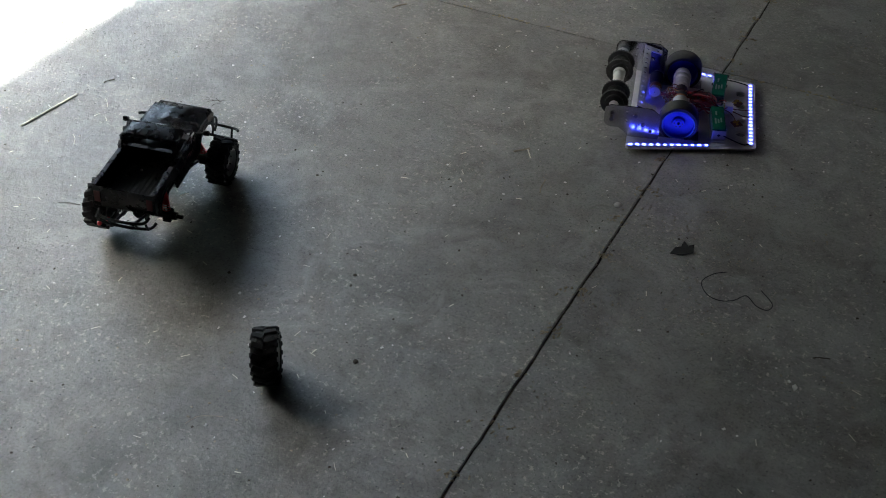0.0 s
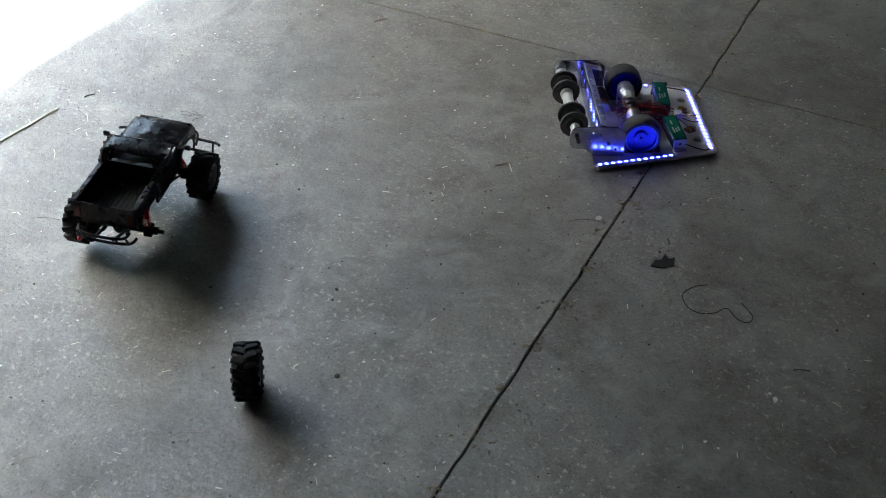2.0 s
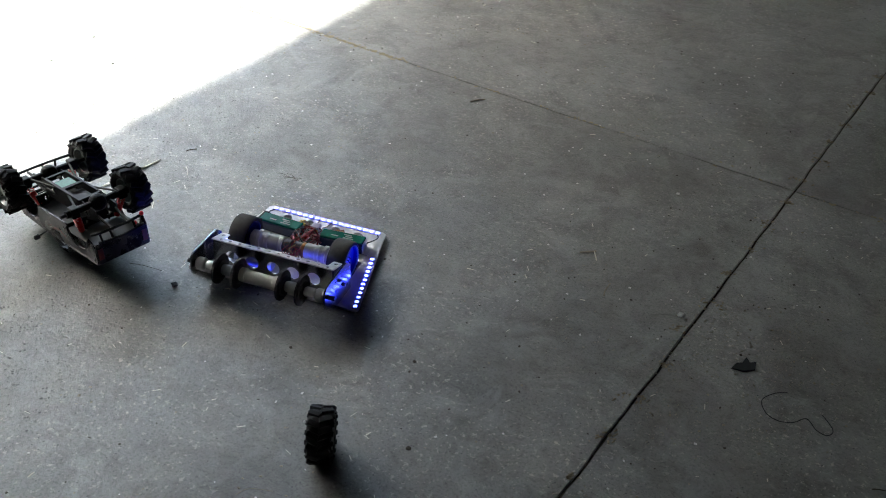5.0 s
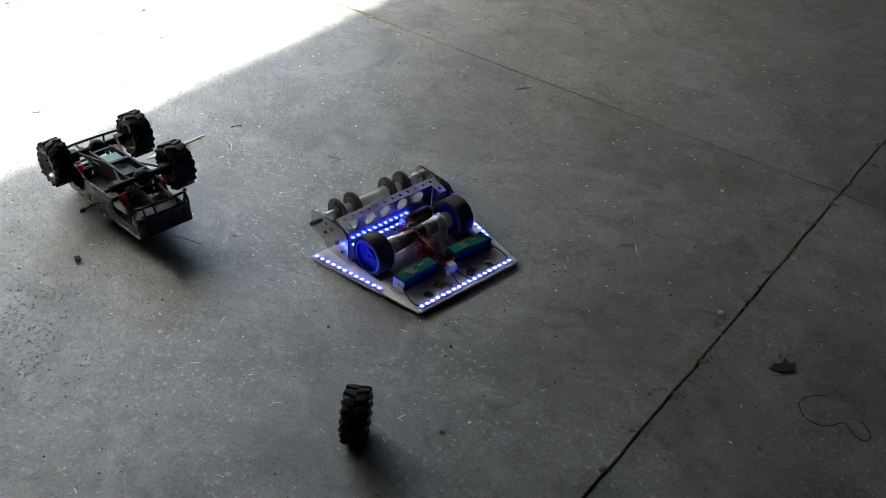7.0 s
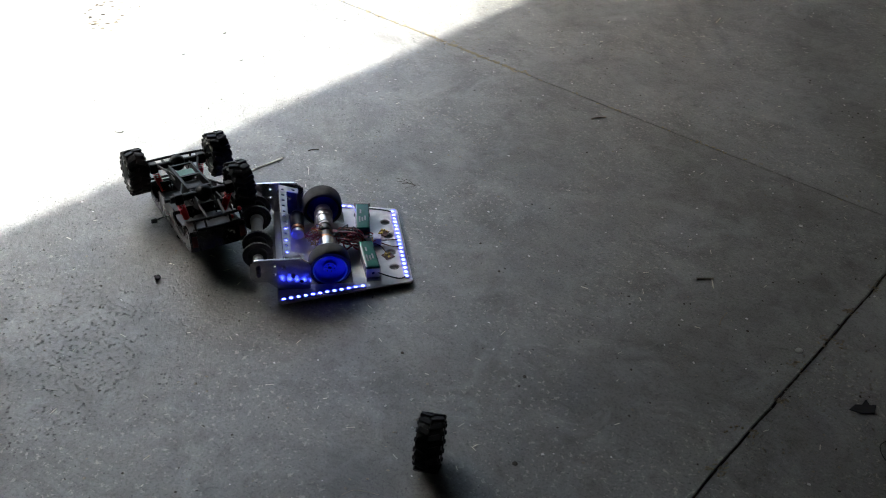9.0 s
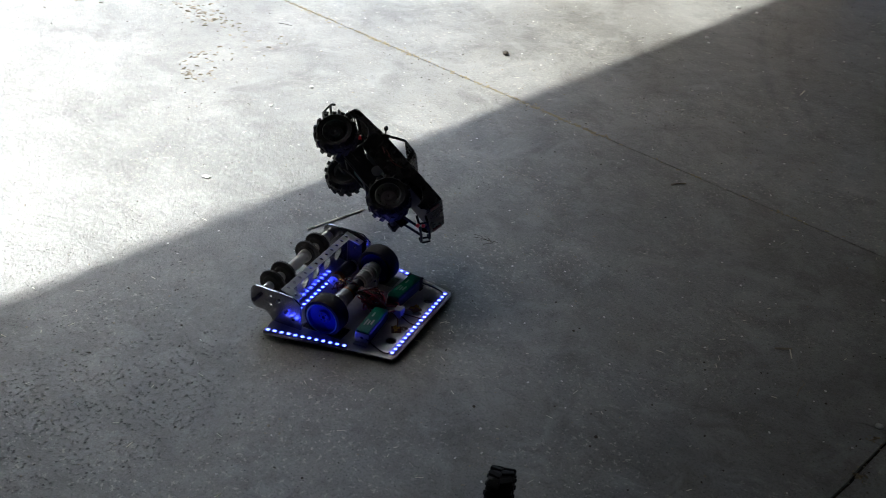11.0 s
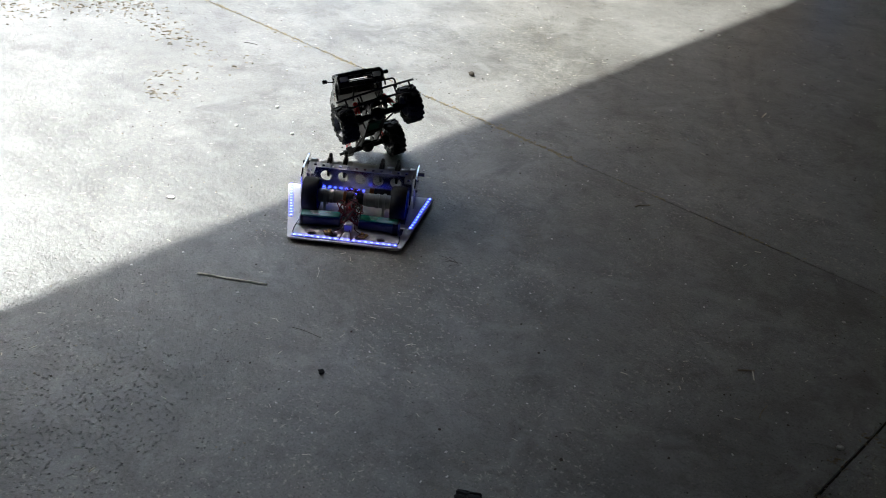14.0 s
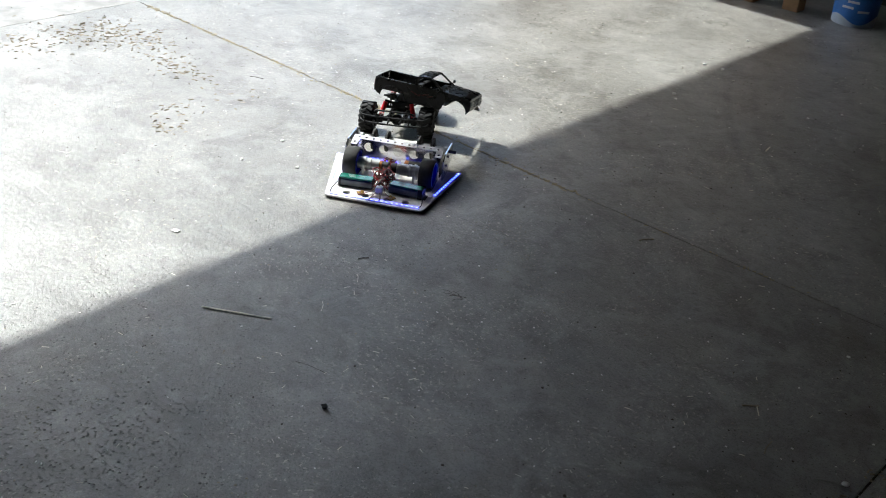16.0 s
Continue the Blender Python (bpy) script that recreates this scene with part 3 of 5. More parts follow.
        part(nm, bm, mat, mot, smooth=True)
    bm = bmesh.new()
    box(bm, -0.014, 0.014, -0.030, 0.006, -0.0233, -0.015, 0.002)
    part("motor_saddle", bm, ALUMINIUM, mot)

    # batteries with end brackets
    for s in (-1, 1):
        bat = empty("battery_pack")
        bat.parent = rob
        bat.matrix_basis = pose(-0.062, s * 0.084, Z1, 0, 0, 4 * s)
        bm = bmesh.new()
        box(bm, -0.0175, 0.0175, -0.0565, 0.0565, 0.0003, 0.0255, 0.003)
        part("dark_cell", bm, BATTERY_BLUE, bat, "dark blue shrink-wrapped cell")
        bm = bmesh.new()
        box(bm, -0.0170, 0.0170, -0.0555, 0.0555, 0.0257, 0.0325, 0.003)
        part("green_cell", bm, BATTERY_GREEN, bat, "glossy green shrink-wrapped cell")
        bm = bmesh.new()
        for k, (y0, y1, xx) in enumerate(((0.004, 0.030, 0.006), (0.008, 0.026, -0.001), (0.002, 0.022, -0.008), (-0.028, -0.010, 0.003))):
            box(bm, xx, xx + 0.004, y0, y1, 0.0322, 0.0329)
        part("print_bars", bm, PRINT_GREY, bat, "pale unreadable print")
        bm = bmesh.new()
        sheet(bm, [(-0.017, 0.0003), (0.017, 0.0003), (0.017, 0.028), (-0.017, 0.028)], [circle(0.0, 0.015, 0.004, 10)], 0.002, upright_xz(s * 0.0575 - 0.001))
        box(bm, -0.017, 0.017, s * 0.0575 - 0.002, s * 0.0575 + s * 0.012, 0.0003, 0.0022)
        part("end_bracket", bm, ALUMINIUM if s > 0 else DARK_STEEL, bat, "small metal angle bracket")
        bm = bmesh.new()
        box(bm, -0.0178, 0.0178, s * 0.046, s * 0.0555, 0.0003, 0.0308, 0.003)
        part("end_tape", bm, BLACK_PLASTIC, bat)

    # connector, terminals, loose wiring
    bm = bmesh.new()
    box(bm, -0.100, -0.080, -0.012, 0.010, Z1, 0.036, 0.0015)
    conn = part("connector_block", bm, CONNECTOR, rob, "pale lilac plastic connector")
    bm = bmesh.new()
    for y in (-0.008, -0.0035, 0.001, 0.0055):
        box(bm, -0.0805, -0.0775, y, y + 0.0025, 0.020, 0.030)
    part("pins", bm, GOLD, conn)
    rnd = random.Random(5)
    for s in (-1, 1):
        esc = empty("speed_controller")
        esc.parent = rob
        esc.matrix_basis = pose(-0.112, s * 0.050 + 0.004, Z1, 0, 0, 28 * s)
        bm = bmesh.new()
        box(bm, -0.012, 0.012, -0.012, 0.012, 0.0005, 0.0025)
        part("circuit_board", bm, WIRE_BROWN, esc)
        for k in range(7):
            bm = bmesh.new()
            x, y = rnd.uniform(-0.010, 0.006), rnd.uniform(-0.011, 0.006)
            box(bm, x, x + rnd.uniform(0.003, 0.006), y, y + rnd.uniform(0.003, 0.007), 0.0025, rnd.uniform(0.004, 0.008), 0.0006)
            part("terminal", bm, GOLD, esc)
    for k in range(13):
        cx, cy, cz = -0.022 + rnd.uniform(-0.012, 0.012), 0.004 + rnd.uniform(-0.018, 0.018), 0.034
        a0 = rnd.uniform(0, 6.28)
        rad = rnd.uniform(0.012, 0.026)
        ctrl = [(0.020 + rnd.uniform(-0.004, 0.004), rnd.uniform(-0.02, 0.02), 0.055)]
        for j in range(5):
            a = a0 + j * 1.25
            ctrl.append((cx + rad * math.cos(a), cy + rad * math.sin(a), cz + rnd.uniform(-0.014, 0.026)))
        ctrl.append((-0.070, rnd.choice((-0.024, 0.022)) + rnd.uniform(-0.004, 0.004), 0.022))
        wire(rob, ctrl, (WIRE_RED, WIRE_RED, WIRE_BLACK, WIRE_BROWN)[k % 4], 0.0017 + 0.0005 * (k % 3 == 0))
    for k in range(9):
        ctrl = [(0.03 + rnd.uniform(-0.006, 0.006), rnd.uniform(-0.015, 0.015), 0.060)]
        for j in range(3):
            ctrl.append((rnd.uniform(0.052, 0.085), rnd.uniform(-0.015, 0.035), rnd.uniform(0.03, 0.07)))
        ctrl.append((0.088, rnd.uniform(-0.02, 0.0), 0.04))
        wire(rob, ctrl, (WIRE_RED, WIRE_YELLOW, WIRE_BROWN, WIRE_RED)[k % 4], 0.0012)
    for s in (-1, 1):
        wire(rob, [(-0.070, s * 0.138, 0.03), (-0.100, s * 0.147, 0.022), (-0.130, s * 0.150, 0.0145), (-0.146, s * 0.140, 0.0142)], WIRE_BLACK, 0.0016)
        wire(rob, [(-0.100, s * 0.006, 0.02), (-0.125, s * 0.014, 0.0148), (-0.144, s * 0.016, 0.0142)], WIRE_BROWN, 0.0013)
        wire(rob, [(-0.062, s * 0.030, 0.026), (-0.078, s * 0.020, 0.034), (-0.086, s * 0.006, 0.030)], WIRE_RED, 0.0018)
        wire(rob, [(-0.108, s * 0.040, 0.016), (-0.095, s * 0.02, 0.022), (-0.070, s * 0.015, 0.03), (-0.03, s * 0.01, 0.035)], WIRE_BROWN, 0.0012)
    bm = bmesh.new()
    bmesh.ops.create_cone(bm, cap_ends=True, segments=14, radius1=0.006, radius2=0.006, depth=0.010, matrix=Matrix.Translation((-0.02, 0.005, 0.046)) @ pose(0, 0, 0, 20, 30, 0))
    part("capacitor", bm, SHOCK_RED, rob, "small red capacitor")
    return rob


WHEELS, WEAPON = [], []
robot = make_robot()


# ---- the toy truck ----
TYRE_R, TYRE_W = 0.058, 0.047


def make_truck_wheel(name, side, missing_nut=False):
    w = empty(name)
    turn = pose(0, 0, 0, -90 * side, 0, 0)
    h = TYRE_W / 2
    bm = bmesh.new()
    R = TYRE_R - 0.0042
    revolve(bm, [(0.031, -h + 0.004), (0.036, -h), (0.046, -h - 0.001), (R - 0.004, -h + 0.003), (R, -h + 0.010), (R + 0.0005, 0), (R, h - 0.010), (R - 0.004, h - 0.003), (0.046, h + 0.001), (0.036, h), (0.031, h - 0.004)], 40, turn)
    n = 15
    for k in range(n):
        for s in (-1, 1):
            a = 2 * math.pi * (k + (0.5 if s > 0 else 0)) / n
            m = pose(0, 0, 0, 0, math.degrees(a), 0) @ Matrix.Translation((0, s * h * 0.47, R)) @ pose(0, 0, 0, 0, 0, 22 * s * side)
            box(bm, -0.0058, 0.0058, -h * 0.53, h * 0.53, -0.004, 0.0036, 0.0014, m)
            m2 = pose(0, 0, 0, 0, math.degrees(a) + 6 * s, 0) @ Matrix.Translation((0, s * (h - 0.001), R - 0.006)) @ pose(0, 0, 0, -38 * s, 0, 0)
            box(bm, -0.0048, 0.0048, -0.0060, 0.0060, -0.003, 0.0010, 0.0012, m2)
    part("tyre", bm, TRUCK_RUBBER, w, "black knobbly monster-truck tyre")
    bm = bmesh.new()
    revolve(bm, [(0.0315, -h + 0.003), (0.0335, h - 0.002), (0.0315, h - 0.001), (0.029, h - 0.006), (0.020, h - 0.018), (0.012, h - 0.016), (0.0115, h - 0.010), (0.003, h - 0.010), (0.003, -h + 0.020), (0.029, -h + 0.020), (0.030, -h + 0.003)], 36, turn)
    rim = part("rim", bm, RIM_GREY, w, "dull grey dished rim", True)
    for k in range(8):
        a = k * math.pi / 4
        bm = bmesh.new()
        rod(bm, (0.0245 * math.cos(a), side * (h - 0.013), 0.0245 * math.sin(a)), (0.0245 * math.cos(a), side * (h - 0.0085), 0.0245 * math.sin(a)), 0.0018, seg=6)
        part("rim_bolt", bm, DARK_STEEL, rim)
    return w


BODY_PARTS = []


def make_truck():
    tr = empty("toy_monster_truck")
    tagged(tr, "battered black radio-controlled monster truck with one rear wheel missing", "toy truck")
    B, TW = 0.1145, 0.090
    # chassis
    for s in (-1, 1):
        bm = bmesh.new()
        sheet(bm, [(-0.150, 0.060), (-0.06, 0.052), (0.06, 0.052), (0.150, 0.060), (0.150, 0.085), (0.09, 0.100), (-0.09, 0.100), (-0.150, 0.085)],
              [circle(x, 0.078, 0.010, 12) for x in (-0.105, -0.06, 0.06, 0.105)], 0.003, upright_xz(s * 0.026))
        part("chassis_rail", bm, BLACK_PLASTIC, tr, "black plastic chassis rail")
    bm = bmesh.new()
    sheet(bm, [(-0.085, -0.030), (0.085, -0.030), (0.085, 0.030), (-0.085, 0.030)], [[(-0.078, -0.025), (-0.005, -0.025), (-0.005, 0.025), (-0.078, 0.025)], [(0.005, -0.025), (0.078, -0.025), (0.078, 0.025), (0.005, 0.025)]], 0.004, Matrix.Translation((0, 0, 0.0515)))
    part("skid_frame", bm, BLACK_PLASTIC, tr, "open dark metal skid frame")
    bm = bmesh.new()
    box(bm, -0.065, -0.005, -0.021, 0.021, 0.066, 0.084, 0.003)
    part("receiver_box", bm, BLACK_PLASTIC, tr)
    bm = bmesh.new()
    box(bm, 0.006, 0.055, -0.020, 0.020, 0.057, 0.061, 0.0005)
    board = part("circuit_board", bm, PCB_GREEN, tr, "exposed green circuit board")
    bm = bmesh.new()
    for k, (x, y) in enumerate(((0.012, -0.012), (0.024, 0.004), (0.036, -0.006), (0.046, 0.008))):
        box(bm, x, x + 0.007, y, y + 0.008, 0.061, 0.066 + 0.002 * (k % 2))
    part("chips", bm, DARK_STEEL, board)
    for x, nm in ((B, "front_axle"), (-B, "rear_axle")):
        bm = bmesh.new()
        rod(bm, (x, -0.082, TYRE_R), (x, 0.082, TYRE_R), 0.009, seg=14)
        bmesh.ops.create_uvsphere(bm, u_segments=16, v_segments=10, radius=0.021, matrix=Matrix.Translation((x, 0, TYRE_R)))
        for s in (-1, 1):
            box(bm, x - 0.012, x + 0.012, s * 0.062 - 0.010, s * 0.062 + 0.010, TYRE_R - 0.013, TYRE_R + 0.013, 0.003)
            rod(bm, (x, s * 0.070, TYRE_R), (x, s * (0.107 if x > 0 else 0.096), TYRE_R), 0.0045, seg=10)
        part(nm, bm, BLACK_PLASTIC, tr, "black axle housing")
        for s in (-1, 1):
            sh = empty("shock_absorber")
            sh.parent = tr
            a, b = Vector((x * 0.86, s * 0.047, 0.118)), Vector((x * 1.02, s * 0.060, 0.070))
            d = (b - a)
            bm = bmesh.new()
            rod(bm, a, a + d * 0.68, 0.0078, seg=12)
            part("shock_body", bm, SHOCK_RED, sh, "red shock body", True)
            bm = bmesh.new()
            coil = [a + d * (0.28 + 0.66 * k / 60) + Vector((0.0086 * math.cos(k * 0.72), 0.0086 * math.sin(k * 0.72), 0)) for k in range(61)]
            sweep(bm, coil, 0.0011, 5)
            part("spring", bm, SHOCK_RED, sh)
            bm = bmesh.new()
            rod(bm, a + d * 0.6, b, 0.002, seg=8)
            part("shock_rod", bm, STEEL, sh)
            lk = bmesh.new()
            rod(lk, (x * 0.92, s * 0.052, 0.052), (x * 0.25, s * 0.028, 0.058), 0.0028, seg=8)
            rod(lk, (x * 0.92, s * 0.030, 0.076), (x * 0.30, s * 0.024, 0.080), 0.0024, seg=8)
            part("suspension_link", lk, BLACK_PLASTIC, tr)
        bm = bmesh.new()
        sheet(bm, [(-0.056, 0.092), (0.056, 0.092), (0.050, 0.124), (0.020, 0.118), (-0.020, 0.118), (-0.050, 0.124)], [circle(s * 0.03, 0.106, 0.006, 10) for s in (-1, 1)], 0.004, upright_yz(x * 0.82 - 0.002))
        part("shock_tower", bm, BLACK_PLASTIC, tr)
    bm = bmesh.new()
    rod(bm, (0, -0.018, 0.098), (0, 0.030, 0.098), 0.0155, seg=20)
    part("motor", bm, STEEL, tr, "silver can motor", True)
    bm = bmesh.new()
    box(bm, -0.045, 0.045, -0.024, 0.024, 0.085, 0.091, 0.001)
    part("top_deck", bm, BLACK_PLASTIC, tr)
    for x in (-0.09, 0.09):
        for s in (-1, 1):
            bm = bmesh.new()
            rod(bm, (x, s * 0.030, 0.095), (x, s * 0.030, 0.138), 0.0026, seg=8)
            part("body_post", bm, BLACK_PLASTIC, tr)
    # bumpers: two rails with rungs
    def ladder(name, x, d, zs, halfs, lean):
        bp = empty(name)
        bp.parent = tr
        for z, hw in zip(zs, halfs):
            bm = bmesh.new()
            k = (z - zs[0]) * lean
            sweep(bm, spline([(x - d * 0.016 + k, -hw, z + 0.006), (x + k, -hw * 0.82, z), (x + d * 0.006 + k, 0, z - 0.001), (x + k, hw * 0.82, z), (x - d * 0.016 + k, hw, z + 0.006)], 6), 0.0034, 8)
            part("rail", bm, BLACK_PLASTIC, bp, smooth=True)
        for y in [q * halfs[0] for q in (-0.84, -0.45, 0.45, 0.84)]:
            bm = bmesh.new()
            rod(bm, (x + d * 0.003, y, zs[0]), (x + d * 0.003 + (zs[1] - zs[0]) * lean, y, zs[1]), 0.0028, seg=8)
            part("rung", bm, BLACK_PLASTIC, bp)
        for s in (-1, 1):
            bm = bmesh.new()
            rod(bm, (x + d * 0.002, s * 0.02, zs[0] + 0.004), (x - d * 0.055, s * 0.024, 0.072), 0.0036, seg=8)
            part("mount", bm, BLACK_PLASTIC, bp)
        return bp
    fb = ladder("front_bumper", 0.190, 1, (0.070, 0.098), (0.122, 0.124), 0.25)
    bm = bmesh.new()
    sweep(bm, spline([(0.170, -0.070, 0.100), (0.194, -0.066, 0.116), (0.199, -0.050, 0.121), (0.201, 0, 0.122), (0.199, 0.050, 0.121), (0.194, 0.066, 0.116), (0.170, 0.070, 0.100)], 8), 0.003, 8)
    part("hoop", bm, BLACK_PLASTIC, fb, smooth=True)
    ladder("rear_bumper", -0.203, -1, (0.084, 0.104), (0.066, 0.056), -0.5)
    for s, yy in ((1, 0.055), (-1, 0.034)):
        bm = bmesh.new()
        bmesh.ops.create_uvsphere(bm, u_segments=10, v_segments=6, radius=0.0055, matrix=Matrix.Translation((-0.207, yy, 0.086 - 0.008 * s)))
        part("red_lamp", bm, SHOCK_RED, tr, "small red marker lamp", True)
    # wheels: three are left
    for x, s in ((B, 1), (B, -1), (-B, 1)):
        w = make_truck_wheel("wheel", s)
        w.parent = tr
        w.matrix_basis = pose(x, s * (TW + (0.017 if x > 0 else 0.0)), TYRE_R)

    # body shell
    bodyref = empty("body_shell")
    bodyref.parent = tr
    H, XR, XB, XC, XF, ZT, ZB = 0.062, -0.192, -0.049, 0.063, 0.168, 0.166, 0.104
    def arch(cx, r, z, n=12):
        return [(cx + r * math.cos(a), z + r * 0.86 * math.sin(a)) for a in np.linspace(math.pi, 0, n)]
    for s in (-1, 1):
        bm = bmesh.new()
        outline = [(XR, 0.120), (XR + 0.012, 0.110), *arch(-0.122, 0.047, 0.106), (-0.068, ZB - 0.004), (0.060, ZB - 0.004), *arch(0.114, 0.047, 0.106), (0.166, 0.112), (0.173, 0.126), (0.170, 0.152), (0.160, 0.160), (XC, 0.1675), (XB, ZT + 0.002), (XR, ZT)]
        sheet(bm, outline, [], 0.0022, upright_xz(s * H - (0.0022 if s > 0 else 0)))
        side = part("side_panel", bm, BODY_PAINT, bodyref, "scratched glossy black side panel")
        bm = bmesh.new()
        for k in range(5):
            m = Matrix.Translation((0.02 - 0.016 * k, s * (H + 0.0004), 0.138 + 0.004 * math.sin(k * 1.7))) @ pose(0, 0, 0, 0, -18 + 9 * k, 0)
            box(bm, -0.011, 0.011, -0.0003, 0.0003, -0.0012, 0.0012, 0, m)
        part("flame_mark", bm, DECAL_RED, side, "faded red flame streaks")
        # wheel-arch lip
        for cx in (-0.122, 0.114):
            bm = bmesh.new()
            sweep(bm, [(x, s * (H + 0.001), z) for x, z in arch(cx, 0.047, 0.106, 16)], 0.0016, 6)
            part("arch_lip", bm, BODY_INSIDE, side)
        # door line and handle
        bm = bmesh.new()
        box(bm, -0.020, -0.006, s * H - 0.001, s * H + 0.0022, 0.147, 0.1495)
        part("door_handle", bm, BLACK_PLASTIC, side)
        # mirror
        bm = bmesh.new()
        rod(bm, (0.052, s * (H - 0.002), 0.168), (0.053, s * (H + 0.018), 0.173), 0.0020, seg=8)
        box(bm, 0.049, 0.057, min(s * (H + 0.016), s * (H + 0.030)), max(s * (H + 0.016), s * (H + 0.030)), 0.168, 0.180, 0.003)
        part("mirror", bm, BODY_PAINT, bodyref, "black wing mirror")
        # window frame: A and C pillars with the roof rail
        bm = bmesh.new()
        q = s * (H - 0.0065)
        sheet(bm, [(-0.049, 0.166), (-0.045, 0.182), (-0.031, 0.201), (0.010, 0.203), (0.058, 0.172), (0.066, 0.1675)],
              [[(-0.037, 0.170), (-0.026, 0.1955), (0.007, 0.1975), (0.044, 0.173), (0.042, 0.170)]], 0.0022,
              Matrix.Translation((0, 0, 0)) @ upright_xz(q) @ Matrix.Identity(4))
        part("window_frame", bm, BODY_PAINT, bodyref)
    # roof, domed
    bm = bmesh.new()
    nx, ny = 8, 10
    grid = [[bm.verts.new((-0.035 + 0.048 * i / nx, -0.057 + 0.114 * j / ny, 0.2005 + 0.0045 * (1 - (2 * j / ny - 1) ** 4) * (1 - 0.5 * (2 * i / nx - 1) ** 4))) for j in range(ny + 1)] for i in range(nx + 1)]
    for i in range(nx):
        for j in range(ny):
            bm.faces.new((grid[i][j], grid[i + 1][j], grid[i + 1][j + 1], grid[i][j + 1]))
    ext = bmesh.ops.solidify(bm, geom=bm.faces[:], thickness=0.0025)
    bmesh.ops.recalc_face_normals(bm, faces=bm.faces)
    part("roof", bm, BODY_PAINT, bodyref, "glossy black cab roof", True)
    # windscreen frame and rear window frame
    bm = bmesh.new()
    sheet(bm, [(-0.056, 0.0), (0.056, 0.0), (0.050, 0.062), (-0.050, 0.062)], [[(-0.050, 0.005), (0.050, 0.005), (0.045, 0.058), (-0.045, 0.058)]], 0.002,
          Matrix.Translation((0.061, 0, 0.1675)) @ pose(0, 0, 0, 0, -55.5, 0) @ upright_yz(0))
    part("windscreen_frame", bm, BODY_PAINT, bodyref)
    bm = bmesh.new()
    sheet(bm, [(-0.0575, 0.127), (0.0575, 0.127), (0.0575, 0.182), (0.053, 0.201), (-0.053, 0.201), (-0.0575, 0.182)], [[(-0.047, 0.176), (0.047, 0.176), (0.043, 0.195), (-0.043, 0.195)]], 0.0022, upright_yz(XB))
    for v in bm.verts:
        v.co.x += max(0.0, v.co.z - 0.172) * 0.5
    part("cab_back", bm, BODY_PAINT, bodyref)
    # hood with a raised centre
    bm = bmesh.new()
    nx, ny = 10, 14
    grid = []
    for i in range(nx + 1):
        u = i / nx
        row = []
        for j in range(ny + 1):
            v = 2 * j / ny - 1
            z = 0.1695 - 0.004 * u - 0.010 * max(0, u - 0.82) ** 1.2 * 5 - 0.005 * abs(v) ** 5 + (0.0032 if abs(v) < 0.42 and 0.12 < u < 0.9 else 0)
            row.append(bm.verts.new((XC + (XF - XC) * u, v * 0.0605, z)))
        grid.append(row)
    for i in range(nx):
        for j in range(ny):
            bm.faces.new((grid[i][j], grid[i + 1][j], grid[i + 1][j + 1], grid[i][j + 1]))
    bmesh.ops.solidify(bm, geom=bm.faces[:], thickness=0.002)
    bmesh.ops.recalc_face_normals(bm, faces=bm.faces)
    part("hood", bm, BODY_PAINT, bodyref, "scratched glossy black hood", True)
    # grille and lamps
    bm = bmesh.new()
    sheet(bm, [(-0.060, 0.116), (0.060, 0.116), (0.060, 0.150), (0.055, 0.160), (-0.055, 0.160), (-0.060, 0.150)], [[(-0.030, 0.124), (0.030, 0.124), (0.030, 0.150), (-0.030, 0.150)]], 0.0022, upright_yz(0.1685))
    front = part("front_panel", bm, BODY_PAINT, bodyref)
    for k in range(4):
        bm = bmesh.new()
        box(bm, 0.1685, 0.1715, -0.030, 0.030, 0.1265 + 0.006 * k, 0.1290 + 0.006 * k)
        part("grille_bar", bm, BLACK_PLASTIC, front)
    for s in (-1, 1):
        bm = bmesh.new()
        box(bm, 0.1695, 0.1740, s * 0.044 - 0.011, s * 0.044 + 0.011, 0.133, 0.148, 0.002)
        part("headlight", bm, LENS_WHITE, front, "clear square headlight")
    # bed
    bm = bmesh.new()
    prof = [(-0.0575, 0.1275)]
    for k in range(11):
        y = -0.047 + 0.0094 * k
        prof += [(y - 0.0026, 0.1275), (y - 0.0016, 0.1292), (y + 0.0016, 0.1292), (y + 0.0026, 0.1275)]
    prof += [(0.0575, 0.1275), (0.0575, 0.1255), (-0.0575, 0.1255)]
    sheet(bm, prof, [], XB - 0.001 - XR - 0.002, upright_yz(XR + 0.002))
    bed = part("bed_floor", bm, BODY_INSIDE, bodyref, "ribbed black bed floor")
    for s in (-1, 1):
        bm = bmesh.new()
        box(bm, XR + 0.002, XB - 0.001, min(s * 0.0545, s * 0.0570), max(s * 0.0545, s * 0.0570), 0.1275, 0.163)
        box(bm, XR + 0.001, XB, min(s * 0.0540, s * 0.0632), max(s * 0.0540, s * 0.0632), 0.1632, 0.1680, 0.0012)
        part("bed_rail", bm, BODY_PAINT, bodyref)
    bm = bmesh.new()
    box(bm, XR - 0.0025, XR, -0.0595, 0.0595, 0.116, 0.1675, 0.001)
    gate = part("tailgate", bm, BODY_PAINT, bodyref)
    for s in (-1, 1):
        bm = bmesh.new()
        box(bm, XR - 0.0045, XR - 0.0022, s * 0.052 - 0.006, s * 0.052 + 0.006, 0.128, 0.156, 0.001)
        part("tail_lamp", bm, DECAL_RED, gate, "dull red tail lamp")
    bm = bmesh.new()
    bmesh.ops.create_uvsphere(bm, u_segments=8, v_segments=6, radius=0.0032, matrix=Matrix.Translation((-0.066, 0.012, 0.1302)))
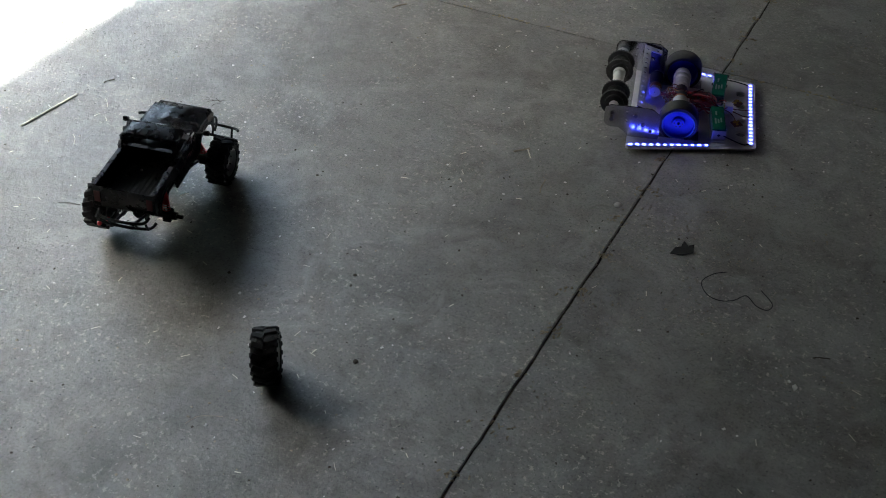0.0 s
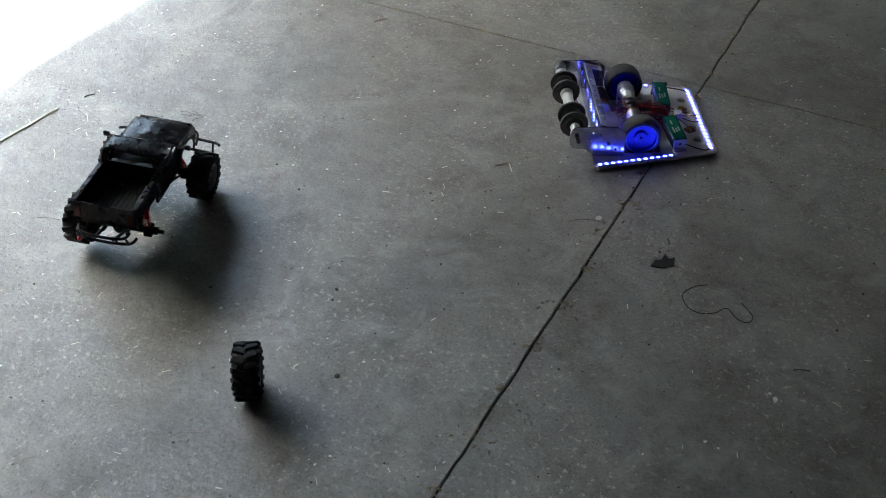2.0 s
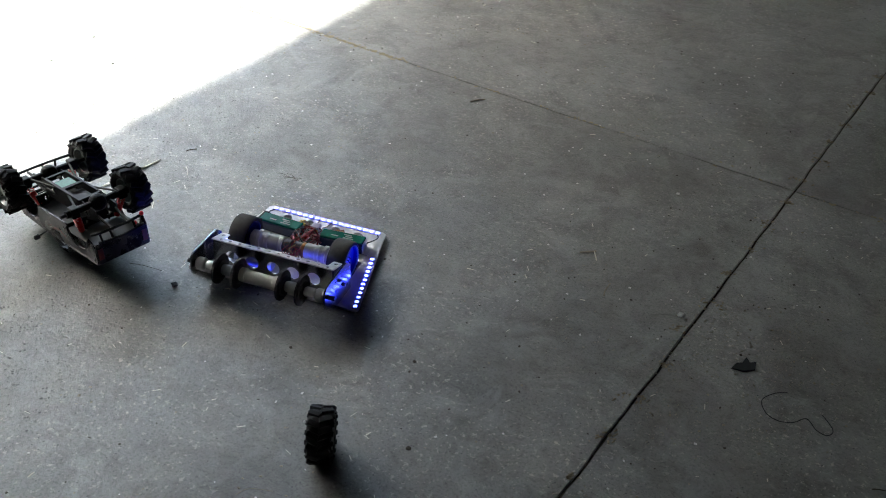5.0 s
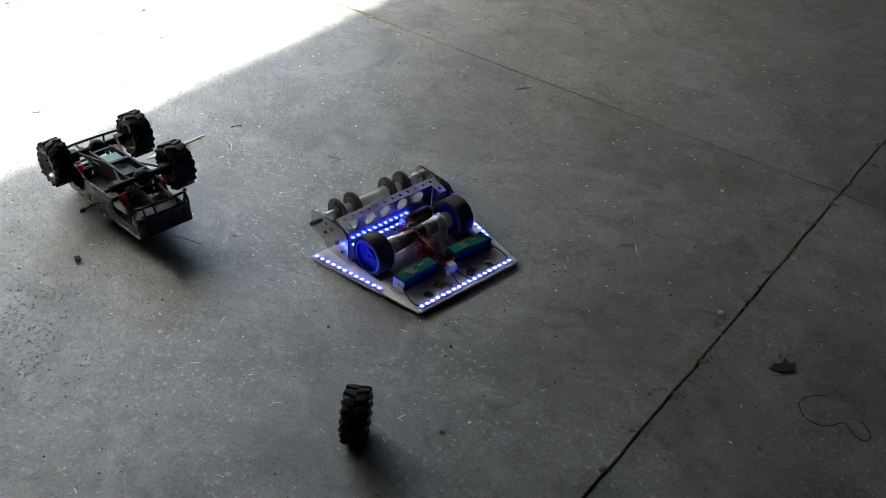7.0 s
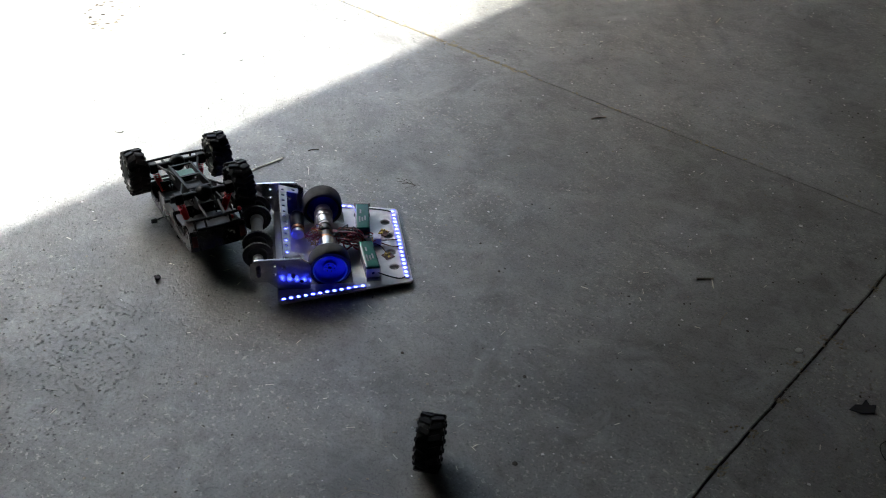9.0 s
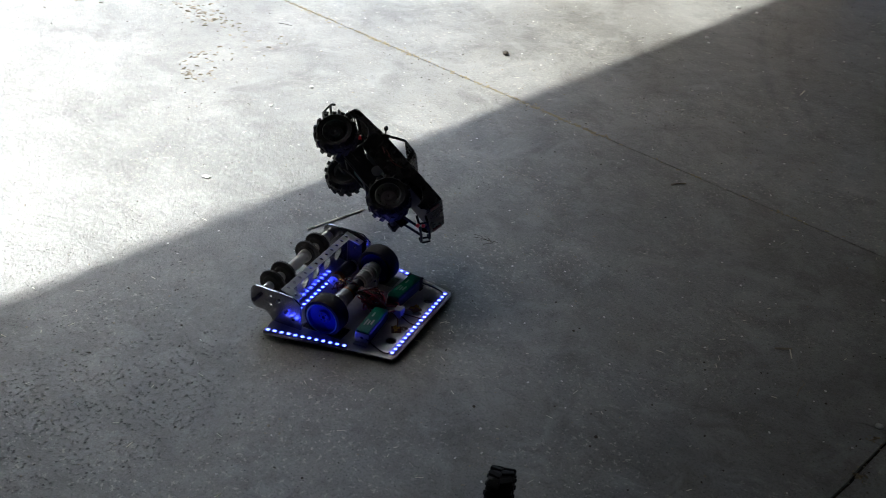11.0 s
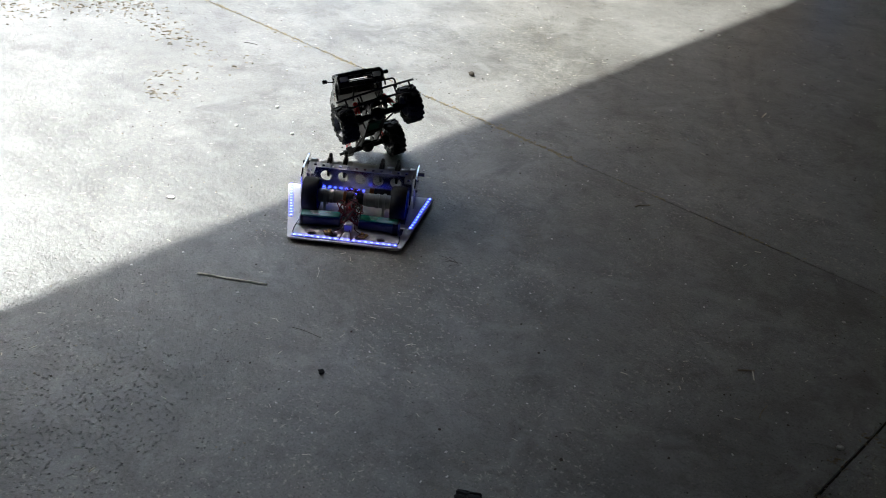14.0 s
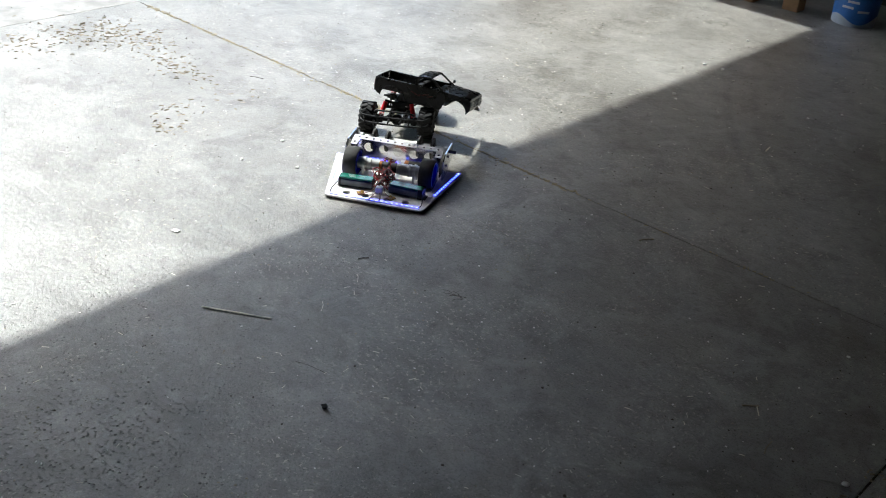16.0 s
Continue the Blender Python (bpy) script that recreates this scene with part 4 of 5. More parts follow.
    bmesh.ops.create_uvsphere(bm, u_segments=8, v_segments=6, radius=0.0018, matrix=Matrix.Translation((-0.095, 0.034, 0.1302)))
    part("paint_spot", bm, WHITE_BIT, bed)
    # cab floor and dashboard
    bm = bmesh.new()
    box(bm, XB + 0.003, XC + 0.02, -0.058, 0.058, 0.118, 0.121)
    box(bm, 0.030, 0.050, -0.055, 0.055, 0.150, 0.164, 0.003)
    box(bm, -0.040, -0.022, -0.045, -0.006, 0.121, 0.168, 0.004)
    box(bm, -0.040, -0.022, 0.006, 0.045, 0.121, 0.168, 0.004)
    part("cab_interior", bm, BODY_INSIDE, bodyref)
    # widen the whole shell evenly
    for o in bodyref.children_recursive:
        o.data.transform(Matrix.Diagonal((1, 1.12, 1, 1)))
    BODY_PARTS.append(bodyref)
    return tr


truck = make_truck()

# the wheel that has come off
loose = make_truck_wheel("loose_wheel", 1)
tagged(loose, "black knobbly toy truck wheel standing alone on the floor", "wheel")
loose.matrix_world = pose(-0.432, -1.566, TYRE_R, 0, 0, -59)


# ---- litter on the floor ----
def litter(name, bm, mat, m, label, category="litter", smooth=False):
    ob = part(name, bm, mat, None, "", smooth)
    ob.matrix_world = m
    return tagged(ob, label, category)


def stick_thing(name, length, r, mat, x, y, turn, label, bend=0.0, flat=1.0):
    bm = bmesh.new()
    sweep(bm, spline([(-length / 2, 0, r), (-length / 6, bend, r * 1.1), (length / 5, bend * 0.6, r), (length / 2, 0, r)], 5), [r * (0.93 + 0.1 * math.sin(k)) for k in range(16)], 8)
    for v in bm.verts:
        v.co.z *= flat
    return litter(name, bm, mat, pose(x, y, 0, 0, 0, turn), label)


straw = stick_thing("straw", 0.19, 0.0042, STRAW, -1.6, -0.9, 60, "pale dry straw stalk lying on concrete", flat=0.32)
stick_thing("stick", 0.042, 0.0024, CHIP, -0.329, -0.621, 45, "short split wood sliver on the floor")
stick_thing("stick", 0.036, 0.0018, STRAW, -0.306, -0.626, -55, "short pale straw bit on the floor")
stick_thing("stick", 0.055, 0.0016, CHIP, -0.22, -0.735, 100, "thin brown wood sliver on the floor", 0.003)
stick_thing("twig", 0.05, 0.0022, CHIP, -0.984, -0.09, 60, "short brown twig on the concrete", 0.004)
stick_thing("stick", 0.045, 0.003, STRAW, -1.09, 0.90, 100, "pale wood sliver on the concrete")
stick_thing("twig", 0.07, 0.0006, CHIP, -0.475, -1.715, 43, "thin dry grass stem on the floor", 0.012)
stick_thing("twig", 0.034, 0.0013, TWIG_DARK, 0.505, -1.003, 24, "short dark stick on the floor", 0.002)
for k, (dx, dy, turn, ln) in enumerate(((0.0, 0.0, 20, 0.06), (0.014, 0.006, 34, 0.05), (-0.018, 0.004, 8, 0.045), (0.024, -0.008, 62, 0.03), (0.004, 0.012, -12, 0.04))):
    stick_thing("grass_blade", ln, 0.0006, TWIG_DARK, -1.154 + dx, -0.803 + dy, turn, "thin dry grass blade on the floor", 0.005)

stick_thing("twig", 0.032, 0.0016, TWIG_DARK, -1.46, -0.853, 62, "short dark twig on the concrete", 0.003)
stick_thing("twig", 0.085, 0.0007, TWIG_DARK, -1.156, -1.324, 16, "thin dark grass stem on the floor", 0.004)
stick_thing("straw_bit", 0.045, 0.0008, STRAW, -1.346, -1.116, -45, "thin pale straw fibre on the floor", 0.003)
stick_thing("straw_bit", 0.045, 0.0008, STRAW, -1.392, -0.942, -42, "thin pale straw fibre on the floor", 0.002)
stick_thing("twig", 0.06, 0.0012, TWIG_DARK, -2.78, -0.18, 25, "thin dark twig on sunlit concrete", 0.003)

bm = bmesh.new()
sweep(bm, spline([(-0.040, -0.003, 0.0015), (-0.018, 0.003, 0.0015), (0.006, 0.002, 0.002), (0.036, -0.004, 0.0015)], 6), 0.0012, 6)
pin = litter("cotter_pin", bm, PIN_GREY, pose(-0.060, -0.740, 0, 0, 0, 27), "grey thin pin with a white end on the floor", "pin")
bm = bmesh.new()
bmesh.ops.create_uvsphere(bm, u_segments=8, v_segments=6, radius=0.0075, matrix=Matrix.Translation((0.030, 0.001, 0.006)) @ Matrix.Diagonal((1.3, 0.9, 0.8, 1)))
part("white_end", bm, WHITE_BIT, pin, "white plastic end")

bm = bmesh.new()
sheet(bm, [(-0.032, -0.012), (-0.008, -0.019), (0.020, -0.016), (0.026, 0.006), (0.012, 0.004), (0.006, 0.019), (-0.004, 0.004), (-0.018, 0.003)], [], 0.003, pose(0, 0, 0.004, 12, -6, 0))
litter("rubber_scrap", bm, SCRAP_BLACK, pose(0.152, -0.805, 0, 0, 0, 30), "torn black rubber scrap on the concrete", "scrap")

bm = bmesh.new()
ring = [(-0.040, 0.064, 0.002), (-0.063, 0.044, 0.002), (-0.077, 0.008, 0.002), (-0.056, -0.026, 0.003), (-0.026, -0.034, 0.003), (0.002, -0.021, 0.005), (0.021, 0.004, 0.006), (0.048, -0.013, 0.002), (0.072, -0.015, 0.002), (0.076, 0.009, 0.002), (0.044, 0.039, 0.003)]
sweep(bm, spline(ring, 6), 0.0011, 6)
litter("bent_wire", bm, WIRE_BLACK, pose(0.300, -0.900, 0), "thin dark bent wire loop on the floor", "wire", True)

bm = bmesh.new()
bmesh.ops.create_icosphere(bm, subdivisions=2, radius=0.014)
for v in bm.verts:
    v.co *= 0.7 + 0.6 * abs(noise.noise(v.co * 120))
    v.co.z = v.co.z * 0.6 + 0.007
litter("dirt_lump", bm, TWIG_DARK, pose(-2.03, 0.293, 0), "small dark lump of dirt on the concrete", "dirt")
bm = bmesh.new()
sheet(bm, [(-0.011, -0.006), (0.008, -0.009), (0.013, 0.003), (0.002, 0.010), (-0.010, 0.006)], [], 0.004)
litter("paper_scrap", bm, WHITE_BIT, pose(-1.929, -1.169, 0.0, 0, 0, 30), "small white scrap on the concrete", "scrap")
for x, y, s in ((-1.60, 1.065, 0.010), (-0.257, -0.219, 0.008), (-0.689, -1.35, 0.006), (-0.306, -1.451, 0.008), (-0.719, -0.955, 0.006), (-0.444, -1.228, 0.006), (0.478, -1.108, 0.009), (-1.757, 1.559, 0.014), (-1.67, 1.57, 0.011), (-1.637, 1.111, 0.013), (-1.815, 2.059, 0.011), (-1.139, 1.336, 0.009), (-1.066, 1.496, 0.009), (-2.043, -0.603, 0.011), (-2.243, -0.499, 0.012), (-2.206, -0.707, 0.010)):
    bm = bmesh.new()
    bmesh.ops.create_icosphere(bm, subdivisions=1, radius=s)
    for v in bm.verts:
        v.co *= 0.6 + 0.7 * abs(noise.noise(v.co * 200 + Vector((x, y, 0))))
        v.co.z = v.co.z * 0.5 + s * 0.3
    light = s > 0.0085 or y == -0.219
    litter("pebble", bm, WHITE_BIT if light else TWIG_DARK, pose(x, y, 0, 0, 0, 50 * x), "small pale chip on the floor" if light else "small dark pebble on the floor", "pebble")

bm = bmesh.new()
bmesh.ops.create_icosphere(bm, subdivisions=2, radius=0.0085)
for v in bm.verts:
    v.co *= 0.6 + 0.9 * abs(noise.noise(v.co * 150))
lump = litter("broken_piece", bm, SCRAP_BLACK, pose(0, 0, 0), "small black broken-off plastic piece", "scrap")


def scatter(name, count, mat, seed, size, label, flat=False):
    """Loose bits, joined into one mesh."""
    rnd = random.Random(seed)
    verts, faces = [], []
    while count:
        x, y = rnd.uniform(-4.2, 2.2), rnd.uniform(-2.4, 3.0)
        d = 0.5 + 0.5 * noise.noise(Vector((x * 1.6 + seed, y * 1.6, 0.3)))
        if rnd.random() > d * d * 1.6:
            continue
        count -= 1
        ln = rnd.uniform(*size)
        wd = rnd.uniform(0.0009, 0.0022) if not flat else ln * rnd.uniform(0.4, 0.9)
        a = rnd.uniform(0, math.pi)
        c, s, h = math.cos(a), math.sin(a), min(0.0018, wd * rnd.uniform(0.3, 0.7))
        i = len(verts)
        for u, v, z in ((-1, -1, 0), (1, -1, 0), (1, 1, 0), (-1, 1, 0), (-0.8, -0.6, h), (0.8, -0.6, h), (0.7, 0.6, h), (-0.8, 0.6, h)):
            px, py = u * ln / 2, v * wd / 2
            verts.append((x + c * px - s * py, y + s * px + c * py, z + 0.0002))
        faces += [(i + 4, i + 5, i + 6, i + 7), (i, i + 1, i + 5, i + 4), (i + 1, i + 2, i + 6, i + 5), (i + 2, i + 3, i + 7, i + 6), (i + 3, i, i + 4, i + 7)]
    me = bpy.data.meshes.new(name)
    me.from_pydata(verts, [], faces)
    me.materials.append(mat)
    return tagged(new(name, me), label, "litter", kind="stuff")


def joint_litter(seed, count):
    rnd = random.Random(seed)
    verts, faces = [], []
    while count:
        x = rnd.uniform(-3.8, 1.6)
        if rnd.random() > (0.25 + 0.75 * abs(noise.noise(Vector((x * 2.3, 5.0, 0)))) * 1.6) * (1.0 if x < -1.3 else 0.10):
            continue
        count -= 1
        y = rnd.gauss(0, 0.0045 if rnd.random() < 0.8 else 0.013)
        ln, wd, a = rnd.uniform(0.004, 0.015), rnd.uniform(0.0015, 0.005), rnd.uniform(-0.9, 0.9)
        c, s, h = math.cos(a), math.sin(a), rnd.uniform(0.001, 0.003)
        i = len(verts)
        for u, v, z in ((-1, -1, 0), (1, -1, 0), (1, 1, 0), (-1, 1, 0), (-0.8, -0.6, h), (0.8, -0.6, h), (0.7, 0.6, h), (-0.8, 0.6, h)):
            px, py = u * ln / 2, v * wd / 2
            verts.append((x + c * px - s * py, y + s * px + c * py, z + 0.0002))
        faces += [(i + 4, i + 5, i + 6, i + 7), (i, i + 1, i + 5, i + 4), (i + 1, i + 2, i + 6, i + 5), (i + 2, i + 3, i + 7, i + 6), (i + 3, i, i + 4, i + 7)]
    me = bpy.data.meshes.new("joint_sawdust")
    me.from_pydata(verts, [], faces)
    me.materials.append(SAWDUST)
    tagged(new("joint_sawdust", me), "pale sawdust and straw packed in the floor joint", "litter", kind="stuff")


def shavings(name, seed, heaps, mat, size, label):
    """Wood shavings swept into loose drifts, joined into one mesh."""
    rnd = random.Random(seed)
    verts, faces = [], []
    for cx, cy, spread, count in heaps:
        for k in range(count):
            x, y = rnd.gauss(cx, spread), rnd.gauss(cy, spread * 0.7)
            ln, wd, a = rnd.uniform(*size), rnd.uniform(*size) * 0.4, rnd.gauss(1.0, 0.6)
            c, s, h = math.cos(a), math.sin(a), rnd.uniform(0.001, 0.004)
            i = len(verts)
            for u, v, z in ((-1, -1, 0), (1, -1, 0), (1, 1, 0), (-1, 1, 0), (-0.7, -0.5, h), (0.8, -0.4, h * 0.7), (0.6, 0.6, h), (-0.8, 0.5, h * 0.6)):
                px, py = u * ln / 2, v * wd / 2
                verts.append((x + c * px - s * py, y + s * px + c * py, z + 0.0002))
            faces += [(i + 4, i + 5, i + 6, i + 7), (i, i + 1, i + 5, i + 4), (i + 1, i + 2, i + 6, i + 5), (i + 2, i + 3, i + 7, i + 6), (i + 3, i, i + 4, i + 7)]
    me = bpy.data.meshes.new(name)
    me.from_pydata(verts, [], faces)
    me.materials.append(mat)
    tagged(new(name, me), label, "litter", kind="stuff")


shavings("wood_shavings", 31, ((-3.62, -0.70, 0.08, 60), (-3.62, -0.48, 0.09, 110), (-3.55, -0.32, 0.10, 120), (-3.38, -0.28, 0.09, 70), (-3.10, -0.35, 0.06, 40), (-2.98, -0.37, 0.05, 26), (-2.59, -0.74, 0.05, 24), (-2.71, -0.60, 0.05, 14), (-2.72, -0.42, 0.10, 16)), SHAVING, (0.006, 0.022), "brown wood shavings drifted on the sunlit concrete")
GRIT_HEAPS = ((0.04, -0.86, 0.062, 80), (0.06, -0.74, 0.075, 74), (0.08, -1.07, 0.062, 74), (0.22, -0.71, 0.088, 80), (0.21, -0.85, 0.075, 62), (0.12, -0.65, 0.075, 55),
              (0.06, -1.37, 0.062, 49), (-0.14, -0.93, 0.075, 43), (-0.42, -1.42, 0.1, 37), (0.27, -1.0, 0.075, 43), (-0.36, -0.73, 0.1, 37), (-0.58, -0.85, 0.125, 37),
              (-1.28, -0.44, 0.075, 49), (-1.13, -0.51, 0.075, 37), (-2.06, 0.25, 0.15, 37), (-1.99, 0.85, 0.175, 68), (-2.33, 2.14, 0.125, 68), (-2.35, 0.89, 0.188, 43), (-1.80, 1.45, 0.15, 55))
shavings("pale_grit", 32, GRIT_HEAPS, GRIT, (0.0016, 0.0062), "pale grit and wood crumbs in loose patches on concrete")
shavings("joint_crumbs", 33, tuple((0.006 * (-1) ** k, -1.75 + 0.14 * k, 0.008 + 0.006 * (k % 3), 14) for k in range(20)), SHAVING, (0.004, 0.012), "brown wood crumbs along the floor joint")
joint_litter(4, 800)
scatter("straw_bits", 1100, STRAW, 3, (0.007, 0.020), "fine straw bits strewn over the concrete")
scatter("wood_chips", 2600, CHIP, 8, (0.002, 0.0065), "fine wood chips strewn over the concrete", True)
scatter("dark_crumbs", 2200, TWIG_DARK, 15, (0.002, 0.0062), "dark crumbs strewn over the concrete", True)
scatter("white_flecks", 1700, WHITE_BIT, 21, (0.0025, 0.007), "tiny white flecks strewn over the concrete", True)

# ---- by the far wall ----
bucket = tagged(empty("bucket", pose(-1.640, 2.865, 0, 0, 0, 20)), "white and blue plastic bucket standing by the far wall", "bucket")
bm = bmesh.new()
revolve(bm, [(0.110, 0.0), (0.128, 0.34), (0.134, 0.342), (0.134, 0.350), (0.124, 0.350), (0.106, 0.006), (0.001, 0.006), (0.001, 0.0)], 36)
part("pail", bm, BUCKET_WHITE, bucket, "white plastic pail", True)
bm = bmesh.new()
for a0, a1, z0, z1 in ((-2.9, 0.9, 0.035, 0.30),):
    seg = 28
    lo = [bm.verts.new(((0.1115 + 0.053 * z0) * math.cos(a0 + (a1 - a0) * k / seg), (0.1115 + 0.053 * z0) * math.sin(a0 + (a1 - a0) * k / seg), z0 + 0.02 * math.sin(k * 0.4))) for k in range(seg + 1)]
    hi = [bm.verts.new(((0.1115 + 0.053 * z1) * math.cos(a0 + (a1 - a0) * k / seg), (0.1115 + 0.053 * z1) * math.sin(a0 + (a1 - a0) * k / seg), z1)) for k in range(seg + 1)]
    for k in range(seg):
        bm.faces.new((lo[k], lo[k + 1], hi[k + 1], hi[k]))
part("label", bm, BUCKET_BLUE, bucket, "blue printed label with pale bars")
bm = bmesh.new()
for z, a in ((0.10, -1.9), (0.13, -1.7), (0.085, -1.2)):
    rr = 0.1122 + 0.053 * z
    box(bm, -0.03, 0.03, -0.0005, 0.0005, -0.006, 0.006, 0, Matrix.Translation((rr * math.cos(a), rr * math.sin(a), z)) @ pose(0, 0, 0, 0, 0, math.degrees(a) + 90))
part("label_bars", bm, BUCKET_WHITE, bucket)
for x, y in ((-1.945, 2.745), (-2.185, 2.70)):
    bm = bmesh.new()
    box(bm, x - 0.045, x + 0.045, y, y + 0.09, 0, 1.0, 0.004)
    tagged(part("post", bm, LUMBER), "raw orange-brown lumber post by the far wall", "post", group="lumber posts")


# ---- what moves ----
ROBOT = [
    (0, -0.009, -0.243, -164.0),
    (0.5, -0.007, -0.244, -164.4),
    (1.5, -0.017, -0.243, -154.3),
    (2, -0.082, -0.271, -150.4),
    (2.5, -0.250, -0.361, -148.6),
    (3, -0.571, -0.542, -140.1),
    (3.3, -0.676, -0.641, -124.4),
    (3.5, -0.727, -0.694, -119.0),
    (3.7, -0.774, -0.784, -113.8),
    (4, -0.843, -0.929, -108.6),
    (4.2, -0.873, -1.012, -109.0),
    (4.7, -0.90, -1.06, -100.0),
    (5.3, -0.87, -1.07, -45.0),
    (5.8, -0.82, -1.065, 5.0),
    (6.3, -0.770, -1.057, 52.3),
    (6.5, -0.711, -1.065, 103.4),
    (6.8, -0.687, -1.028, 153.0),
    (7, -0.684, -1.004, 169.1),
    (7.5, -0.773, -0.980, 198.0),
    (8, -0.877, -1.012, 216.1),
    (8.5, -0.975, -1.080, 222.6),
    (9, -1.062, -1.156, 228.4),
    (9.2, -1.068, -1.169, 230.6),
    (11.3, -1.123, -1.334, 180.2),
    (11.5, -1.132, -1.389, 152.9),
    (11.8, -1.229, -1.428, 86.1),
    (12, -1.224, -1.423, 76.9),
    (12.5, -1.179, -1.405, 105.7),
    (12.8, -1.187, -1.347, 113.6),
    (13, -1.199, -1.303, 118.2),
    (13.3, -1.287, -1.139, 122.5),
    (13.5, -1.352, -1.044, 122.6),
    (13.8, -1.446, -0.907, 126.8),
    (14, -1.496, -0.846, 127.6),
    (14.3, -1.552, -0.779, 128.9),
    (14.5, -1.583, -0.731, 131.4),
    (15, -1.660, -0.654, 131.1),
    (15.5, -1.719, -0.596, 112.1),
    (16, -1.764, -0.460, 119.5),
]
TRUCK = [
    (0, -0.975, -1.219, 0.009, 4.9, 0.3, 107.5),
    (3.7, -0.975, -1.219, 0.009, 4.9, 0.3, 107.5),
    (3.9, -1.012, -1.234, 0.024, -1.4, -8.7, 103.3),
    (4, -0.969, -1.27, 0.035, -15.3, -5.1, 84.6),
    (4.1, -1.047, -1.246, 0.064, 8.4, -31.4, 92.3),
    (4.2, -0.98, -1.257, 0.153, 55.8, -62.1, 39.8),
    (4.45, -1.16, -1.291, 0.26, -148.76, -58.028, -154.755),
    (4.75, -1.339, -1.325, 0.24, -173.615, -3.011, 176.889),
    (5.2, -1.379, -1.332, 0.193, 177.7, 7, 167.9),
    (7, -1.379, -1.332, 0.193, 177.7, 7, 167.9),
    (8.5, -1.379, -1.332, 0.193, 177.7, 7, 167.9),
    (9, -1.424, -1.325, 0.191, 178.3, 9.9, 157.4),
    (9.2, -1.419, -1.335, 0.192, 178.8, 10.7, 156.1),
    (10, -1.419, -1.335, 0.192, 178.8, 10.7, 156.1),
    (10.6, -1.401, -1.228, 0.26, 128.513, -9.632, 156.779),
    (10.95, -1.383, -1.121, 0.18, 73.548, -21.525, 173.957),
    (11.3, -1.367, -1.029, 0.01, 24.7, -16.5, -168.2),
    (11.5, -1.346, -0.994, -0.002, 3.2, -3.2, -159),
    (11.8, -1.358, -1.018, 0.001, -1.7, 0.4, -161.5),
    (12, -1.348, -1.016, 0, -0.8, 0.5, -160.4),
    (12.5, -1.367, -1.021, -0.003, 0, -0, -163.5),
    (12.8, -1.319, -1.073, 0.083, 34.9, 2.1, -159.3),
    (12.9, -1.489, -0.987, 0.227, 91.7, -3.5, -171.4),
    (13, -1.671, -0.765, 0.267, 147.4, 11.5, -163.4),
    (13.1, -1.549, -0.851, 0.361, 199.2, 19, -156.1),
    (13.2, -1.679, -0.684, 0.175, -117.4, 11.8, -141.2),
    (13.3, -1.708, -0.636, 0.165, -122.3, 4.1, -152.8),
    (13.4, -1.695, -0.686, 0.199, -175.8, 5.5, -160.1),
    (13.5, -1.645, -0.772, 0.196, 157, 8.6, -170.1),
    (13.7, -1.715, -0.736, 0.29, -148.8, 43.6, -159.2),
    (13.75, -1.668, -0.744, 0.274, 151.47, 50.39, -143.945),
    (13.8, -1.621, -0.751, 0.259, 77.3, 62.6, -147.8),
    (13.85, -1.621, -0.728, 0.238, 47.941, 22.469, -100.58),
    (13.9, -1.62, -0.705, 0.217, 1.5, 13.9, -47.3),
    (14, -1.657, -0.582, 0.096, 17.7, -50.1, -35.1),
    (14.1, -1.723, -0.489, 0.127, 0.7, -56.1, -31.7),
    (14.2, -1.735, -0.457, 0.137, -25.1, -46.1, -23.7),
    (14.3, -1.77, -0.41, 0.122, -33.4, -31.4, -18.3),
    (14.4, -1.864, -0.325, 0.06, -23.9, 1.5, -27.7),
    (14.5, -1.838, -0.350, 0.040, -14.2, 9.4, -30.4),
    (14.65, -1.929, -0.239, 0.005, 1.3, -0, -39.2),
    (15, -1.98, -0.248, 0.001, 1.6, 0, -42.5),
    (15.5, -2.048, -0.178, -0.001, 0.3, -0, -47.9),
    (16, -2.103, -0.038, 0, 1.4, -0, -56.5),
]
